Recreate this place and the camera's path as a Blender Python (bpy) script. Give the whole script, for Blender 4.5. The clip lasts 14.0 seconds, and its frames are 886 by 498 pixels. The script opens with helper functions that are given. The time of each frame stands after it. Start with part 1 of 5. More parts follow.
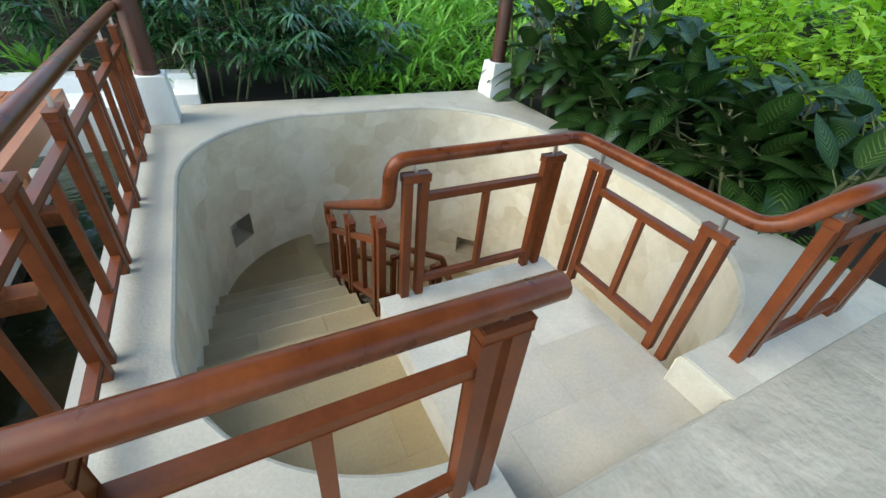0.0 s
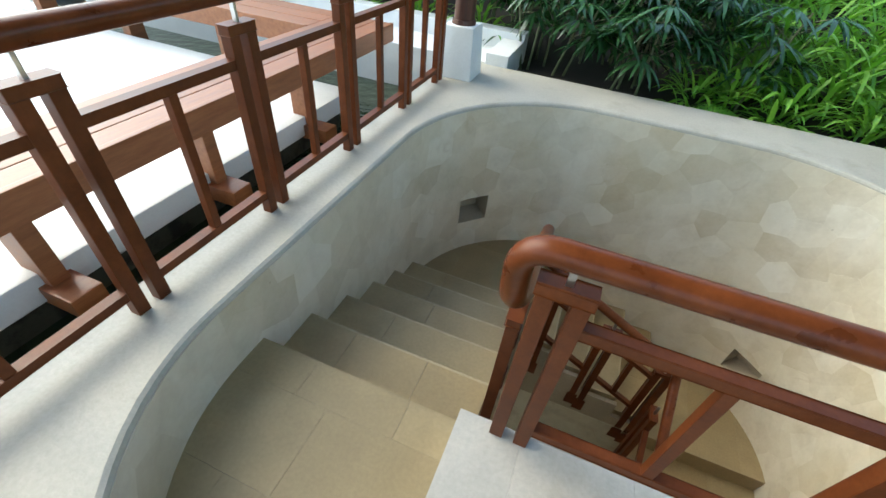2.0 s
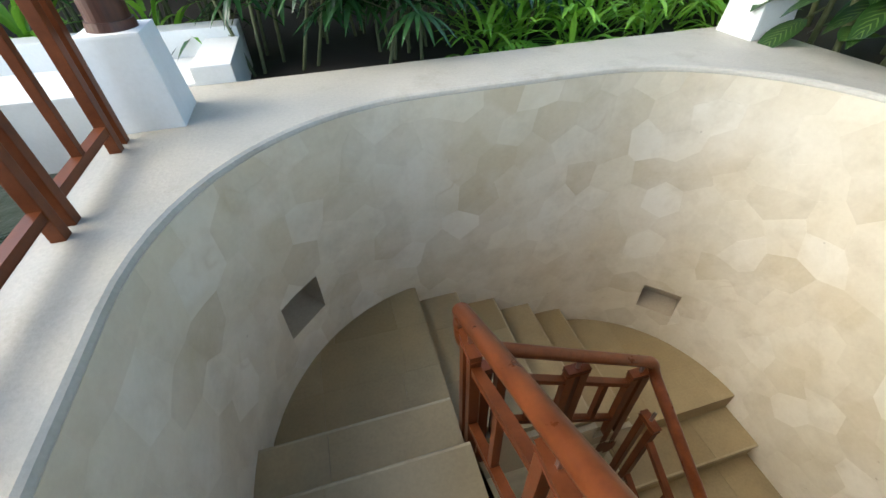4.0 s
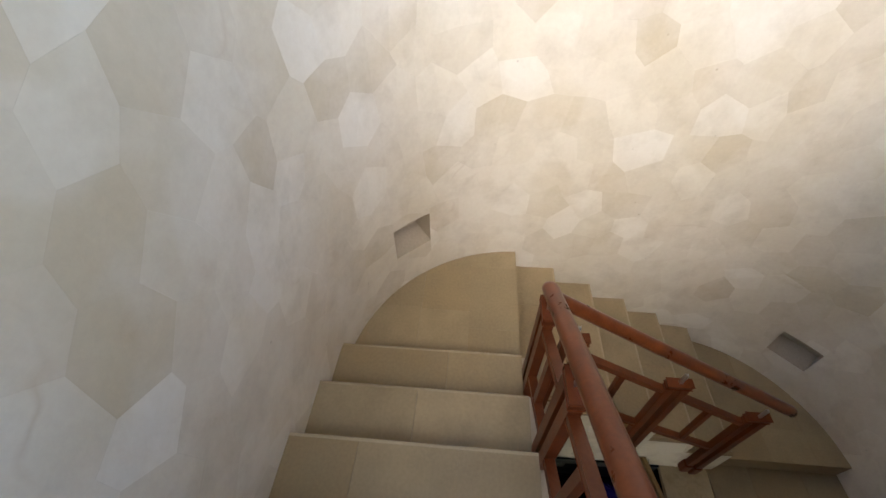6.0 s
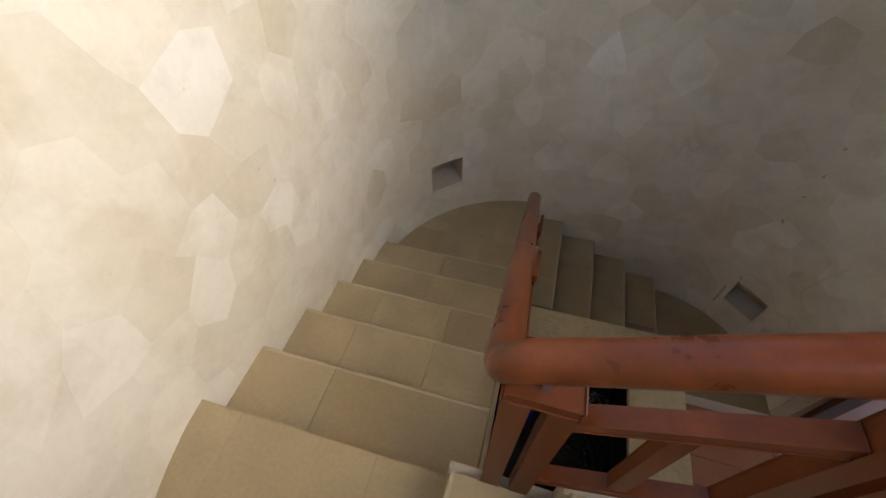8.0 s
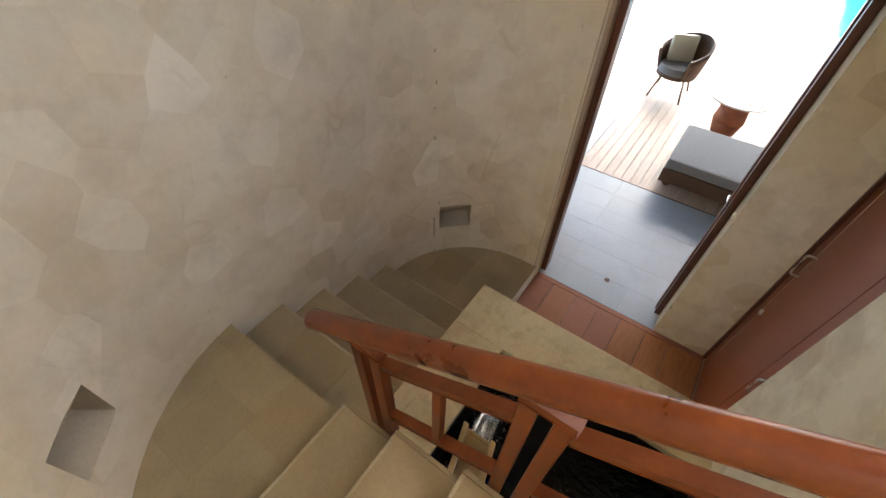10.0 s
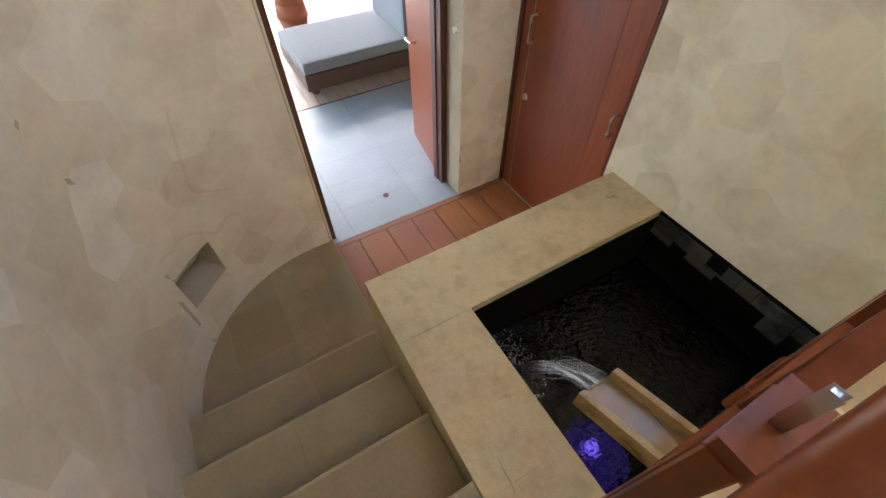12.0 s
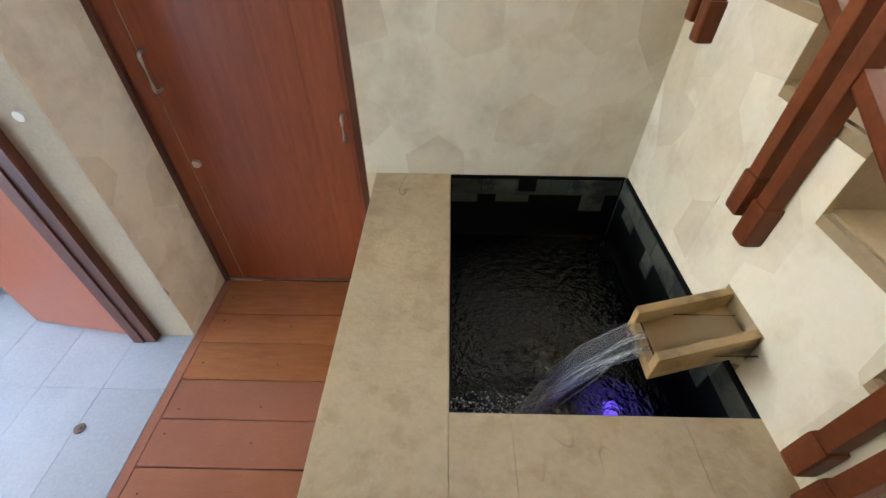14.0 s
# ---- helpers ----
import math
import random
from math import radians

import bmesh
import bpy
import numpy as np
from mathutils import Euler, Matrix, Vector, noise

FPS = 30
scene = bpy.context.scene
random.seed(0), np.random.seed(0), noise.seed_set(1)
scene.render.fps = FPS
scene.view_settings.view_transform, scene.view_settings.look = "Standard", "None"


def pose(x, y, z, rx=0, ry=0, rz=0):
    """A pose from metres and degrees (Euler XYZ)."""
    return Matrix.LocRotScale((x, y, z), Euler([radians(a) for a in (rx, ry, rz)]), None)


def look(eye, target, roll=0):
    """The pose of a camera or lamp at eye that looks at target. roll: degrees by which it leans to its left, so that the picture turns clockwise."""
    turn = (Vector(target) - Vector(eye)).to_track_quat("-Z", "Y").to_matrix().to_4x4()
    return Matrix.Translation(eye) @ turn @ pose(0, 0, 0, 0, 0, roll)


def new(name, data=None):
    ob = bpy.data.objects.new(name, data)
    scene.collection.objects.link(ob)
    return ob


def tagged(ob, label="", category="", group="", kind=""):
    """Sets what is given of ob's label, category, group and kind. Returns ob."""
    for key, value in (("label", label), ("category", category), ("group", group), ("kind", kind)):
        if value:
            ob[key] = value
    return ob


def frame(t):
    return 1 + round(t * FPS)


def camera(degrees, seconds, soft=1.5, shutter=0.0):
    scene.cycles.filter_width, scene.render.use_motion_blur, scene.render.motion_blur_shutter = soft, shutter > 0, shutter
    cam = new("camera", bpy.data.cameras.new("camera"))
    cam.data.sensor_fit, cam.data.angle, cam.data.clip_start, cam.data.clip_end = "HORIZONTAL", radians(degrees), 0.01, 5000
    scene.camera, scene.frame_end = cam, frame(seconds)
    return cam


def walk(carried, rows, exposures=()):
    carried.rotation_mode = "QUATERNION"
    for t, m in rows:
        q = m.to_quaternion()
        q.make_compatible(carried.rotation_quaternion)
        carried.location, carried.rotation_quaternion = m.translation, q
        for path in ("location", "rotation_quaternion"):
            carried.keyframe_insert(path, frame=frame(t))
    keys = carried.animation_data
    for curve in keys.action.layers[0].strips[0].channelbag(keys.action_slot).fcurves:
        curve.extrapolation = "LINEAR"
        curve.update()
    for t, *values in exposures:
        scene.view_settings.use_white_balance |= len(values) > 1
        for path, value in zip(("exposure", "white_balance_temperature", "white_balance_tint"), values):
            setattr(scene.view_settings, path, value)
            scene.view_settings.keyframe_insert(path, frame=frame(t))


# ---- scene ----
cam = camera(93.84, 14.0)
# seconds, eye, point looked at, lean
PATH = [
    (0.0, (0.373, 0.264, 1.419), (1.189, 1.681, 0.268), 5.6),
    (0.5, (0.842, 0.407, 1.383), (1.430, 1.824, 0.103), 6.4),
    (1.0, (1.062, 0.655, 1.399), (1.288, 2.135, 0.072), 8.2),
    (1.5, (1.100, 0.910, 1.344), (0.906, 2.400, 0.024), 8.5),
    (2.0, (1.057, 1.163, 1.235), (0.594, 2.595, -0.082), 6.2),
    (2.5, (0.878, 1.540, 1.204), (0.481, 3.067, -0.016), 2.5),
    (3.0, (0.693, 1.884, 1.101), (0.536, 3.436, -0.151), 0.4),
    (5.5, (0.754, 3.488, 0.311), (1.931, 4.163, -1.159), -2.7),
    (6.0, (1.079, 3.861, 0.106), (2.442, 3.995, -1.351), -1.1),
    (6.5, (1.407, 4.027, -0.058), (2.761, 3.592, -1.464), 2.4),
    (7.0, (1.737, 4.055, -0.258), (2.868, 3.247, -1.697), 2.6),
    (7.5, (2.024, 3.980, -0.451), (2.864, 2.943, -1.941), -0.7),
    (8.0, (2.269, 3.824, -0.707), (2.639, 2.584, -2.231), -0.9),
    (8.5, (2.485, 3.539, -0.837), (2.377, 2.288, -2.394), -0.4),
    (9.0, (2.612, 3.251, -0.879), (2.007, 2.160, -2.443), 1.1),
    (9.2, (2.670, 3.140, -0.905), (1.911, 2.100, -2.436), 1.3),
    (11.3, (2.464, 1.951, -1.796), (1.180, 1.843, -3.326), -0.3),
    (11.6, (2.327, 1.820, -1.841), (1.099, 2.004, -3.409), -0.0),
    (12.0, (2.152, 1.652, -1.956), (1.043, 2.283, -3.496), -0.5),
    (12.5, (1.984, 1.615, -2.064), (1.114, 2.571, -3.590), 0.1),
    (13.0, (1.744, 1.628, -2.202), (1.231, 2.826, -3.725), 0.8),
    (13.5, (1.535, 1.632, -2.302), (1.375, 2.976, -3.764), 0.9),
    (14.0, (1.340, 1.705, -2.420), (1.325, 3.165, -3.787), 0.6),
]
walk(cam, [(t, look(eye, target, lean)) for t, eye, target, lean in PATH],
     exposures=[(0.0, 1.95, 6200, -3), (3.0, 2.05, 6400, -2), (5.5, 2.25, 6200, 12), (7.5, 2.32, 5950, 10), (9.2, 3.15, 6800, 10), (11.3, 3.9, 6500, 8), (14.0, 4.27, 5800, 9)])

# ---- light ----
SUN_EL, SUN_ROT = 43.0, 276.0
world = bpy.data.worlds.new("sky")
scene.world = world
world.use_nodes = True
wn = world.node_tree
sky = wn.nodes.new("ShaderNodeTexSky")
sky.sky_type, sky.sun_disc = "NISHITA", False
sky.sun_elevation, sky.sun_rotation = radians(SUN_EL), radians(SUN_ROT)
sky.air_density, sky.dust_density, sky.ozone_density = 1.0, 2.0, 1.0
wn.links.new(sky.outputs[0], wn.nodes["Background"].inputs[0])
wn.nodes["Background"].inputs[1].default_value = 0.15
sun_data = bpy.data.lights.new("sun", "SUN")
sun_data.energy, sun_data.angle, sun_data.color = 0.4, radians(65), (1.0, 0.98, 0.95)
sun = new("sun", sun_data)
a_el, a_rot = radians(SUN_EL), radians(SUN_ROT)
sun_from = Vector((math.sin(a_rot) * math.cos(a_el), math.cos(a_rot) * math.cos(a_el), math.sin(a_el)))
sun.matrix_world = Matrix.Translation((0, 0, 12)) @ sun_from.to_track_quat("Z", "Y").to_matrix().to_4x4()


# ---- materials ----
def nodes_of(name):
    m = bpy.data.materials.new(name)
    m.use_nodes = True
    t = m.node_tree
    return m, t, t.nodes["Principled BSDF"]


def node(t, kind, **values):
    n = t.nodes.new(kind)
    for key, v in values.items():
        n.inputs[key.replace("_", " ")].default_value = v
    return n


def mixed(t, fac, a, b, blend="MIX"):
    n = t.nodes.new("ShaderNodeMix")
    n.data_type, n.blend_type = "RGBA", blend
    for sock, v in ((n.inputs[0], fac), (n.inputs[6], a), (n.inputs[7], b)):
        if hasattr(v, "is_linked"):
            t.links.new(v, sock)
        else:
            sock.default_value = v if isinstance(v, float) else (*v, 1)
    return n.outputs[2]


def ramp(t, src, a, b):
    n = t.nodes.new("ShaderNodeMapRange")
    n.inputs[1].default_value, n.inputs[2].default_value = a, b
    t.links.new(src, n.inputs[0])
    return n.outputs[0]


def coords(t, scale=(1, 1, 1)):
    c = t.nodes.new("ShaderNodeTexCoord")
    mp = t.nodes.new("ShaderNodeMapping")
    mp.inputs["Scale"].default_value = scale
    t.links.new(c.outputs["Object"], mp.inputs[0])
    return mp.outputs[0]


def noise_of(t, vec, scale, detail=4.0, rough=0.55):
    n = node(t, "ShaderNodeTexNoise", Scale=scale, Detail=detail, Roughness=rough)
    t.links.new(vec, n.inputs["Vector"])
    return n.outputs[0]


def bumped(t, p, height, strength, distance):
    b = node(t, "ShaderNodeBump", Strength=strength, Distance=distance)
    t.links.new(height, b.inputs["Height"])
    t.links.new(b.outputs[0], p.inputs["Normal"])


def veins(t, v, scale, width, gate_scale, lo=0.58, hi=0.70):
    """Thin wandering lines, only here and there."""
    vn = node(t, "ShaderNodeTexNoise", Scale=scale, Detail=2.0, Roughness=0.5, Distortion=0.4)
    t.links.new(v, vn.inputs["Vector"])
    off = t.nodes.new("ShaderNodeMath")
    off.operation = "SUBTRACT"
    off.inputs[1].default_value = 0.5
    t.links.new(vn.outputs[0], off.inputs[0])
    ab = t.nodes.new("ShaderNodeMath")
    ab.operation = "ABSOLUTE"
    t.links.new(off.outputs[0], ab.inputs[0])
    mu = t.nodes.new("ShaderNodeMath")
    mu.operation = "MULTIPLY"
    t.links.new(ramp(t, ab.outputs[0], width, 0.0), mu.inputs[0])
    t.links.new(ramp(t, noise_of(t, v, gate_scale, 2.0), lo, hi), mu.inputs[1])
    return mu.outputs[0]


def stone(name, tones, rough=0.6, vary="object", stain=(0.30, 0.25, 0.17), stain_amount=0.25, bump=0.15, grain=60.0, stain_scale=1.3, wave=0.0, crack=None):
    """Limestone: a tone for each piece out of tones, cloudy veins, fine grain and stains."""
    m, t, p = nodes_of(name)
    v = coords(t)
    if vary == "object":
        src = t.nodes.new("ShaderNodeObjectInfo").outputs["Random"]
    else:
        src = t.nodes.new("ShaderNodeNewGeometry").outputs["Random Per Island"]
    cr = t.nodes.new("ShaderNodeValToRGB")
    e = cr.color_ramp.elements
    while len(e) < len(tones):
        e.new(0.5)
    for i, c in enumerate(tones):
        e[i].position, e[i].color = i / (len(tones) - 1), (*c, 1)
    t.links.new(src, cr.inputs[0])
    cloud = ramp(t, noise_of(t, v, 3.1, 5.0), 0.35, 0.7)
    col = mixed(t, cloud, cr.outputs[0], tuple(c * 0.86 for c in tones[len(tones) // 2]))
    fine = noise_of(t, v, grain, 3.0)
    col = mixed(t, 0.16, col, fine, "OVERLAY")
    st = ramp(t, noise_of(t, v, stain_scale, 6.0, 0.65), 0.50 if stain_scale > 3 else 0.56, 0.62 if stain_scale > 3 else 0.78)
    sm = t.nodes.new("ShaderNodeMath")
    sm.operation = "MULTIPLY"
    sm.inputs[1].default_value = stain_amount
    t.links.new(st, sm.inputs[0])
    col = mixed(t, sm.outputs[0], col, stain)
    if crack:
        col = mixed(t, veins(t, v, 3.0, 0.007, 3.0, 0.54, 0.64), col, crack)
    t.links.new(col, p.inputs["Base Color"])
    p.inputs["Roughness"].default_value = rough
    if wave:
        add = t.nodes.new("ShaderNodeMath")
        add.operation = "MULTIPLY_ADD"
        add.inputs[1].default_value = 0.06
        t.links.new(fine, add.inputs[0])
        t.links.new(noise_of(t, v, 7.0, 3.0), add.inputs[2])
        bumped(t, p, add.outputs[0], wave, 0.05)
    else:
        bumped(t, p, fine, bump, 0.004)
    return m


def wall_stone(name, tones, vary="object", pale=(0.69, 0.625, 0.505), rust=(0.36, 0.235, 0.115), pale_amount=0.6, mottle=0.35, blend=0.22):
    """Polished cream stone: a tone for each piece, soft pale clouds over the joints, rust veins, a few pits."""
    m, t, p = nodes_of(name)
    v = coords(t)
    if vary == "object":
        src = t.nodes.new("ShaderNodeObjectInfo").outputs["Random"]
    else:
        src = t.nodes.new("ShaderNodeNewGeometry").outputs["Random Per Island"]
    cr = t.nodes.new("ShaderNodeValToRGB")
    e = cr.color_ramp.elements
    while len(e) < len(tones):
        e.new(0.5)
    for i, c in enumerate(tones):
        e[i].position, e[i].color = i / (len(tones) - 1), (*c, 1)
    t.links.new(src, cr.inputs[0])

    def times(a, k):
        mu = t.nodes.new("ShaderNodeMath")
        mu.operation = "MULTIPLY"
        t.links.new(a, mu.inputs[0])
        if hasattr(k, "is_linked"):
            t.links.new(k, mu.inputs[1])
        else:
            mu.inputs[1].default_value = k
        return mu.outputs[0]

    soft = t.nodes.new("ShaderNodeTexVoronoi")
    soft.feature = "SMOOTH_F1"
    soft.inputs["Scale"].default_value, soft.inputs["Smoothness"].default_value = 4.2, 0.35
    t.links.new(v, soft.inputs["Vector"])
    sep = t.nodes.new("ShaderNodeSeparateXYZ")
    t.links.new(soft.outputs["Color"], sep.inputs[0])
    blot = mixed(t, ramp(t, sep.outputs[0], 0.2, 0.8), tones[0], tones[-1])
    col = mixed(t, blend, cr.outputs[0], blot)
    cloud = ramp(t, noise_of(t, v, 1.1, 4.0, 0.6), 0.42, 0.66)
    col = mixed(t, times(cloud, pale_amount), col, pale)
    mid = ramp(t, noise_of(t, v, 4.5, 5.0, 0.6), 0.48, 0.72)
    col = mixed(t, times(mid, mottle), col, tuple(c * 0.80 for c in tones[0]))
    col = mixed(t, times(veins(t, v, 2.2, 0.022, 1.9), 0.28), col, rust)
    pit = node(t, "ShaderNodeTexVoronoi", Scale=7.0, Randomness=1.0)
    t.links.new(v, pit.inputs["Vector"])
    spots = times(ramp(t, pit.outputs["Distance"], 0.06, 0.03), ramp(t, noise_of(t, v, 9.0, 2.0), 0.55, 0.62))
    col = mixed(t, times(spots, 0.4), col, (0.20, 0.14, 0.08))
    col = mixed(t, 0.10, col, noise_of(t, v, 38.0, 4.0, 0.65), "OVERLAY")
    t.links.new(col, p.inputs["Base Color"])
    p.inputs["Roughness"].default_value = 0.5
    bumped(t, p, noise_of(t, v, 6.0, 5.0, 0.5), 0.16, 0.04)
    return m


def wood(name, dark, light, rough=0.35, along=(1, 1, 1), dirt=0.2, bump=0.12, spread=0.12, other=None):
    """Oiled hardwood with long grain."""
    m, t, p = nodes_of(name)
    v = coords(t, along)
    g = noise_of(t, v, 9.0, 6.0, 0.6)
    f = noise_of(t, v, 70.0, 3.0)
    rnd = t.nodes.new("ShaderNodeObjectInfo").outputs["Random"]
    col = mixed(t, ramp(t, g, 0.3, 0.7), dark, light)
    if other:
        col = mixed(t, ramp(t, rnd, 0.35, 0.75), col, other)
    mul = t.nodes.new("ShaderNodeMapRange")
    mul.inputs[3].default_value, mul.inputs[4].default_value = 1.0 - spread, 1.0 + spread * 0.8
    t.links.new(rnd, mul.inputs[0])
    hsv = t.nodes.new("ShaderNodeHueSaturation")
    t.links.new(mul.outputs[0], hsv.inputs["Value"])
    t.links.new(col, hsv.inputs["Color"])
    col = mixed(t, 0.2, hsv.outputs[0], f, "OVERLAY")
    col = mixed(t, dirt, col, noise_of(t, coords(t), 2.3, 5.0), "MULTIPLY")
    t.links.new(col, p.inputs["Base Color"])
    rr = t.nodes.new("ShaderNodeMapRange")
    rr.inputs[3].default_value, rr.inputs[4].default_value = rough - 0.08, rough + 0.15
    t.links.new(g, rr.inputs[0])
    t.links.new(rr.outputs[0], p.inputs["Roughness"])
    bumped(t, p, f, bump, 0.002)
    return m


def leafy(name, a, b, rough=0.35, vein=None, gloss=0.5):
    """Leaves: a tone for each, paler along the ribs where vein is given, and some light through them."""
    m, t, p = nodes_of(name)
    rnd = t.nodes.new("ShaderNodeNewGeometry").outputs["Random Per Island"]
    col = mixed(t, rnd, a, b)
    v = coords(t)
    col = mixed(t, 0.25, col, noise_of(t, v, 14.0, 3.0), "OVERLAY")
    if vein:
        uv = t.nodes.new("ShaderNodeUVMap")
        sep = t.nodes.new("ShaderNodeSeparateXYZ")
        t.links.new(uv.outputs[0], sep.inputs[0])
        w = t.nodes.new("ShaderNodeMath")
        w.operation = "ABSOLUTE"
        s1 = t.nodes.new("ShaderNodeMath")
        s1.operation = "SUBTRACT"
        s1.inputs[1].default_value = 0.5
        t.links.new(sep.outputs[0], s1.inputs[0])
        t.links.new(s1.outputs[0], w.inputs[0])
        k = t.nodes.new("ShaderNodeMath")
        k.operation = "MULTIPLY_ADD"
        k.inputs[1].default_value = -0.55
        t.links.new(w.outputs[0], k.inputs[0])
        t.links.new(sep.outputs[1], k.inputs[2])
        sn = t.nodes.new("ShaderNodeMath")
        sn.operation = "MULTIPLY"
        sn.inputs[1].default_value = 62.0
        t.links.new(k.outputs[0], sn.inputs[0])
        si = t.nodes.new("ShaderNodeMath")
        si.operation = "SINE"
        t.links.new(sn.outputs[0], si.inputs[0])
        band = ramp(t, si.outputs[0], 0.45, 0.95)
        inner = ramp(t, w.outputs[0], 0.42, 0.12)
        bm_ = t.nodes.new("ShaderNodeMath")
        bm_.operation = "MULTIPLY"
        t.links.new(band, bm_.inputs[0])
        t.links.new(inner, bm_.inputs[1])
        col = mixed(t, bm_.outputs[0], col, vein)
    t.links.new(col, p.inputs["Base Color"])
    p.inputs["Roughness"].default_value = rough
    p.inputs["Specular IOR Level"].default_value = gloss
    tr = t.nodes.new("ShaderNodeBsdfTranslucent")
    t.links.new(mixed(t, 0.55, col, (0.45, 0.75, 0.05), "MULTIPLY"), tr.inputs[0])
    tr2 = t.nodes.new("ShaderNodeMixShader")
    tr2.inputs[0].default_value = 0.3
    out = t.nodes["Material Output"]
    t.links.new(p.outputs[0], tr2.inputs[1])
    t.links.new(tr.outputs[0], tr2.inputs[2])
    t.links.new(tr2.outputs[0], out.inputs[0])
    return m


def plain(name, c, rough=0.5, metal=0.0, cloud=0.15, scale=8.0, bump=0.08):
    m, t, p = nodes_of(name)
    v = coords(t)
    col = mixed(t, cloud, c, noise_of(t, v, scale, 5.0), "OVERLAY")
    t.links.new(col, p.inputs["Base Color"])
    p.inputs["Roughness"].default_value, p.inputs["Metallic"].default_value = rough, metal
    bumped(t, p, noise_of(t, v, scale * 9, 3.0), bump, 0.003)
    return m


def water(name, c, rough=0.04, ripple=9.0, strength=0.25, through_it=True):
    m, t, p = nodes_of(name)
    p.inputs["Base Color"].default_value = (*c, 1)
    p.inputs["Roughness"].default_value, p.inputs["IOR"].default_value = rough, 1.33
    if through_it:
        p.inputs["Transmission Weight"].default_value = 1.0
    bumped(t, p, noise_of(t, coords(t), ripple, 3.0), strength, 0.03)
    return m


WALL_TONES = [(0.49, 0.40, 0.255), (0.59, 0.51, 0.36), (0.64, 0.56, 0.41), (0.55, 0.46, 0.315), (0.63, 0.545, 0.385), (0.70, 0.635, 0.505)]
M_HEX = wall_stone("cream_hex_stone", WALL_TONES)
M_HEX_FAR = wall_stone("cream_hex_stone_joined", WALL_TONES, "island")
M_GROUT = stone("cream_mortar", [(0.40, 0.325, 0.22), (0.45, 0.37, 0.25)], 0.75, "object")
STEP_TONES = [(0.275, 0.192, 0.085), (0.345, 0.253, 0.125), (0.30, 0.225, 0.115), (0.37, 0.28, 0.145), (0.28, 0.215, 0.12)]
M_STEP = stone("sandstone_tread", STEP_TONES, 0.55, "object", (0.20, 0.145, 0.075), 0.35, stain_scale=2.4)
# Wear and the light a rounded edge catches, both put into this colour.
M_NOSE = stone("worn_lit_step_edge", [(0.37, 0.285, 0.155), (0.42, 0.335, 0.20)], 0.5, "object", (0.27, 0.195, 0.10), 0.6, stain_scale=3.5)
M_STEP_BODY = stone("sandstone_body", [(0.28, 0.20, 0.10), (0.32, 0.235, 0.12)], 0.65, "object")
M_FLOOR = stone("grey_cream_limestone", [(0.40, 0.355, 0.28), (0.54, 0.50, 0.42), (0.43, 0.40, 0.345), (0.58, 0.535, 0.45), (0.46, 0.40, 0.30)], 0.5, "object", (0.30, 0.24, 0.15), 0.5, bump=0.3, stain_scale=2.0)
M_ROUGH = stone("rough_grey_tan_slab", [(0.36, 0.315, 0.245), (0.41, 0.365, 0.29), (0.34, 0.305, 0.245), (0.45, 0.41, 0.34)], 0.6, "object", (0.25, 0.20, 0.13), 0.4, wave=0.5)
M_LEDGE = stone("pale_ledge_stone", [(0.42, 0.385, 0.315), (0.46, 0.425, 0.35)], 0.55, "object", (0.27, 0.22, 0.15), 0.6, bump=0.5, stain_scale=2.7)
M_WHITE = stone("white_stone", [(0.72, 0.71, 0.67), (0.78, 0.77, 0.73)], 0.6, "object", stain_amount=0.12)
M_RIM = stone("pool_rim_sandstone", [(0.50, 0.385, 0.20), (0.56, 0.44, 0.24), (0.53, 0.41, 0.215)], 0.6, "object", (0.30, 0.205, 0.085), 0.32, 0.7, 40.0, 9.0, 0.0, (0.24, 0.165, 0.075))
M_SPOUT = stone("wet_spout_stone", [(0.38, 0.25, 0.10), (0.43, 0.29, 0.12)], 0.3, "object", (0.15, 0.09, 0.035), 0.7, stain_scale=6.0)
M_POOL = stone("mossy_pool_wall", [(0.03, 0.032, 0.022), (0.06, 0.06, 0.042), (0.11, 0.108, 0.08)], 0.7, "object", (0.010, 0.011, 0.008), 0.97, stain_scale=6.0)
# Near-black stone with almost no reflection.
M_POOL_BLACK = stone("black_pool_stone", [(0.004, 0.0045, 0.004), (0.006, 0.0065, 0.006)], 0.7, "object", (0.004, 0.004, 0.004), 0.6)
M_POOL_BLACK.node_tree.nodes["Principled BSDF"].inputs["Specular IOR Level"].default_value = 0.06
WELL_TONES = [(0.50, 0.41, 0.26), (0.68, 0.61, 0.455), (0.72, 0.655, 0.50), (0.69, 0.62, 0.46), (0.60, 0.52, 0.36), (0.74, 0.68, 0.535)]
M_WELL = wall_stone("yellow_cream_stone", WELL_TONES, "object", (0.74, 0.68, 0.51), (0.46, 0.31, 0.11), 0.5, 0.5, 0.15)
M_TERRACE = stone("grey_terrace_stone", [(0.33, 0.37, 0.41), (0.37, 0.41, 0.45)], 0.45, "object", (0.30, 0.31, 0.32), 0.15)
M_RAIL = wood("red_hardwood_rail", (0.098, 0.025, 0.007), (0.165, 0.044, 0.012), 0.34, dirt=0.2)
M_HANDRAIL = wood("polished_handrail", (0.085, 0.021, 0.006), (0.175, 0.046, 0.012), 0.27, dirt=0.2, bump=0.05)
for worn in (M_RAIL, M_HANDRAIL):
    worn.node_tree.nodes["Principled BSDF"].inputs["Specular IOR Level"].default_value = 0.22
M_DOOR = wood("red_door_wood", (0.235, 0.058, 0.022), (0.305, 0.083, 0.033), 0.33, (5, 5, 0.5))
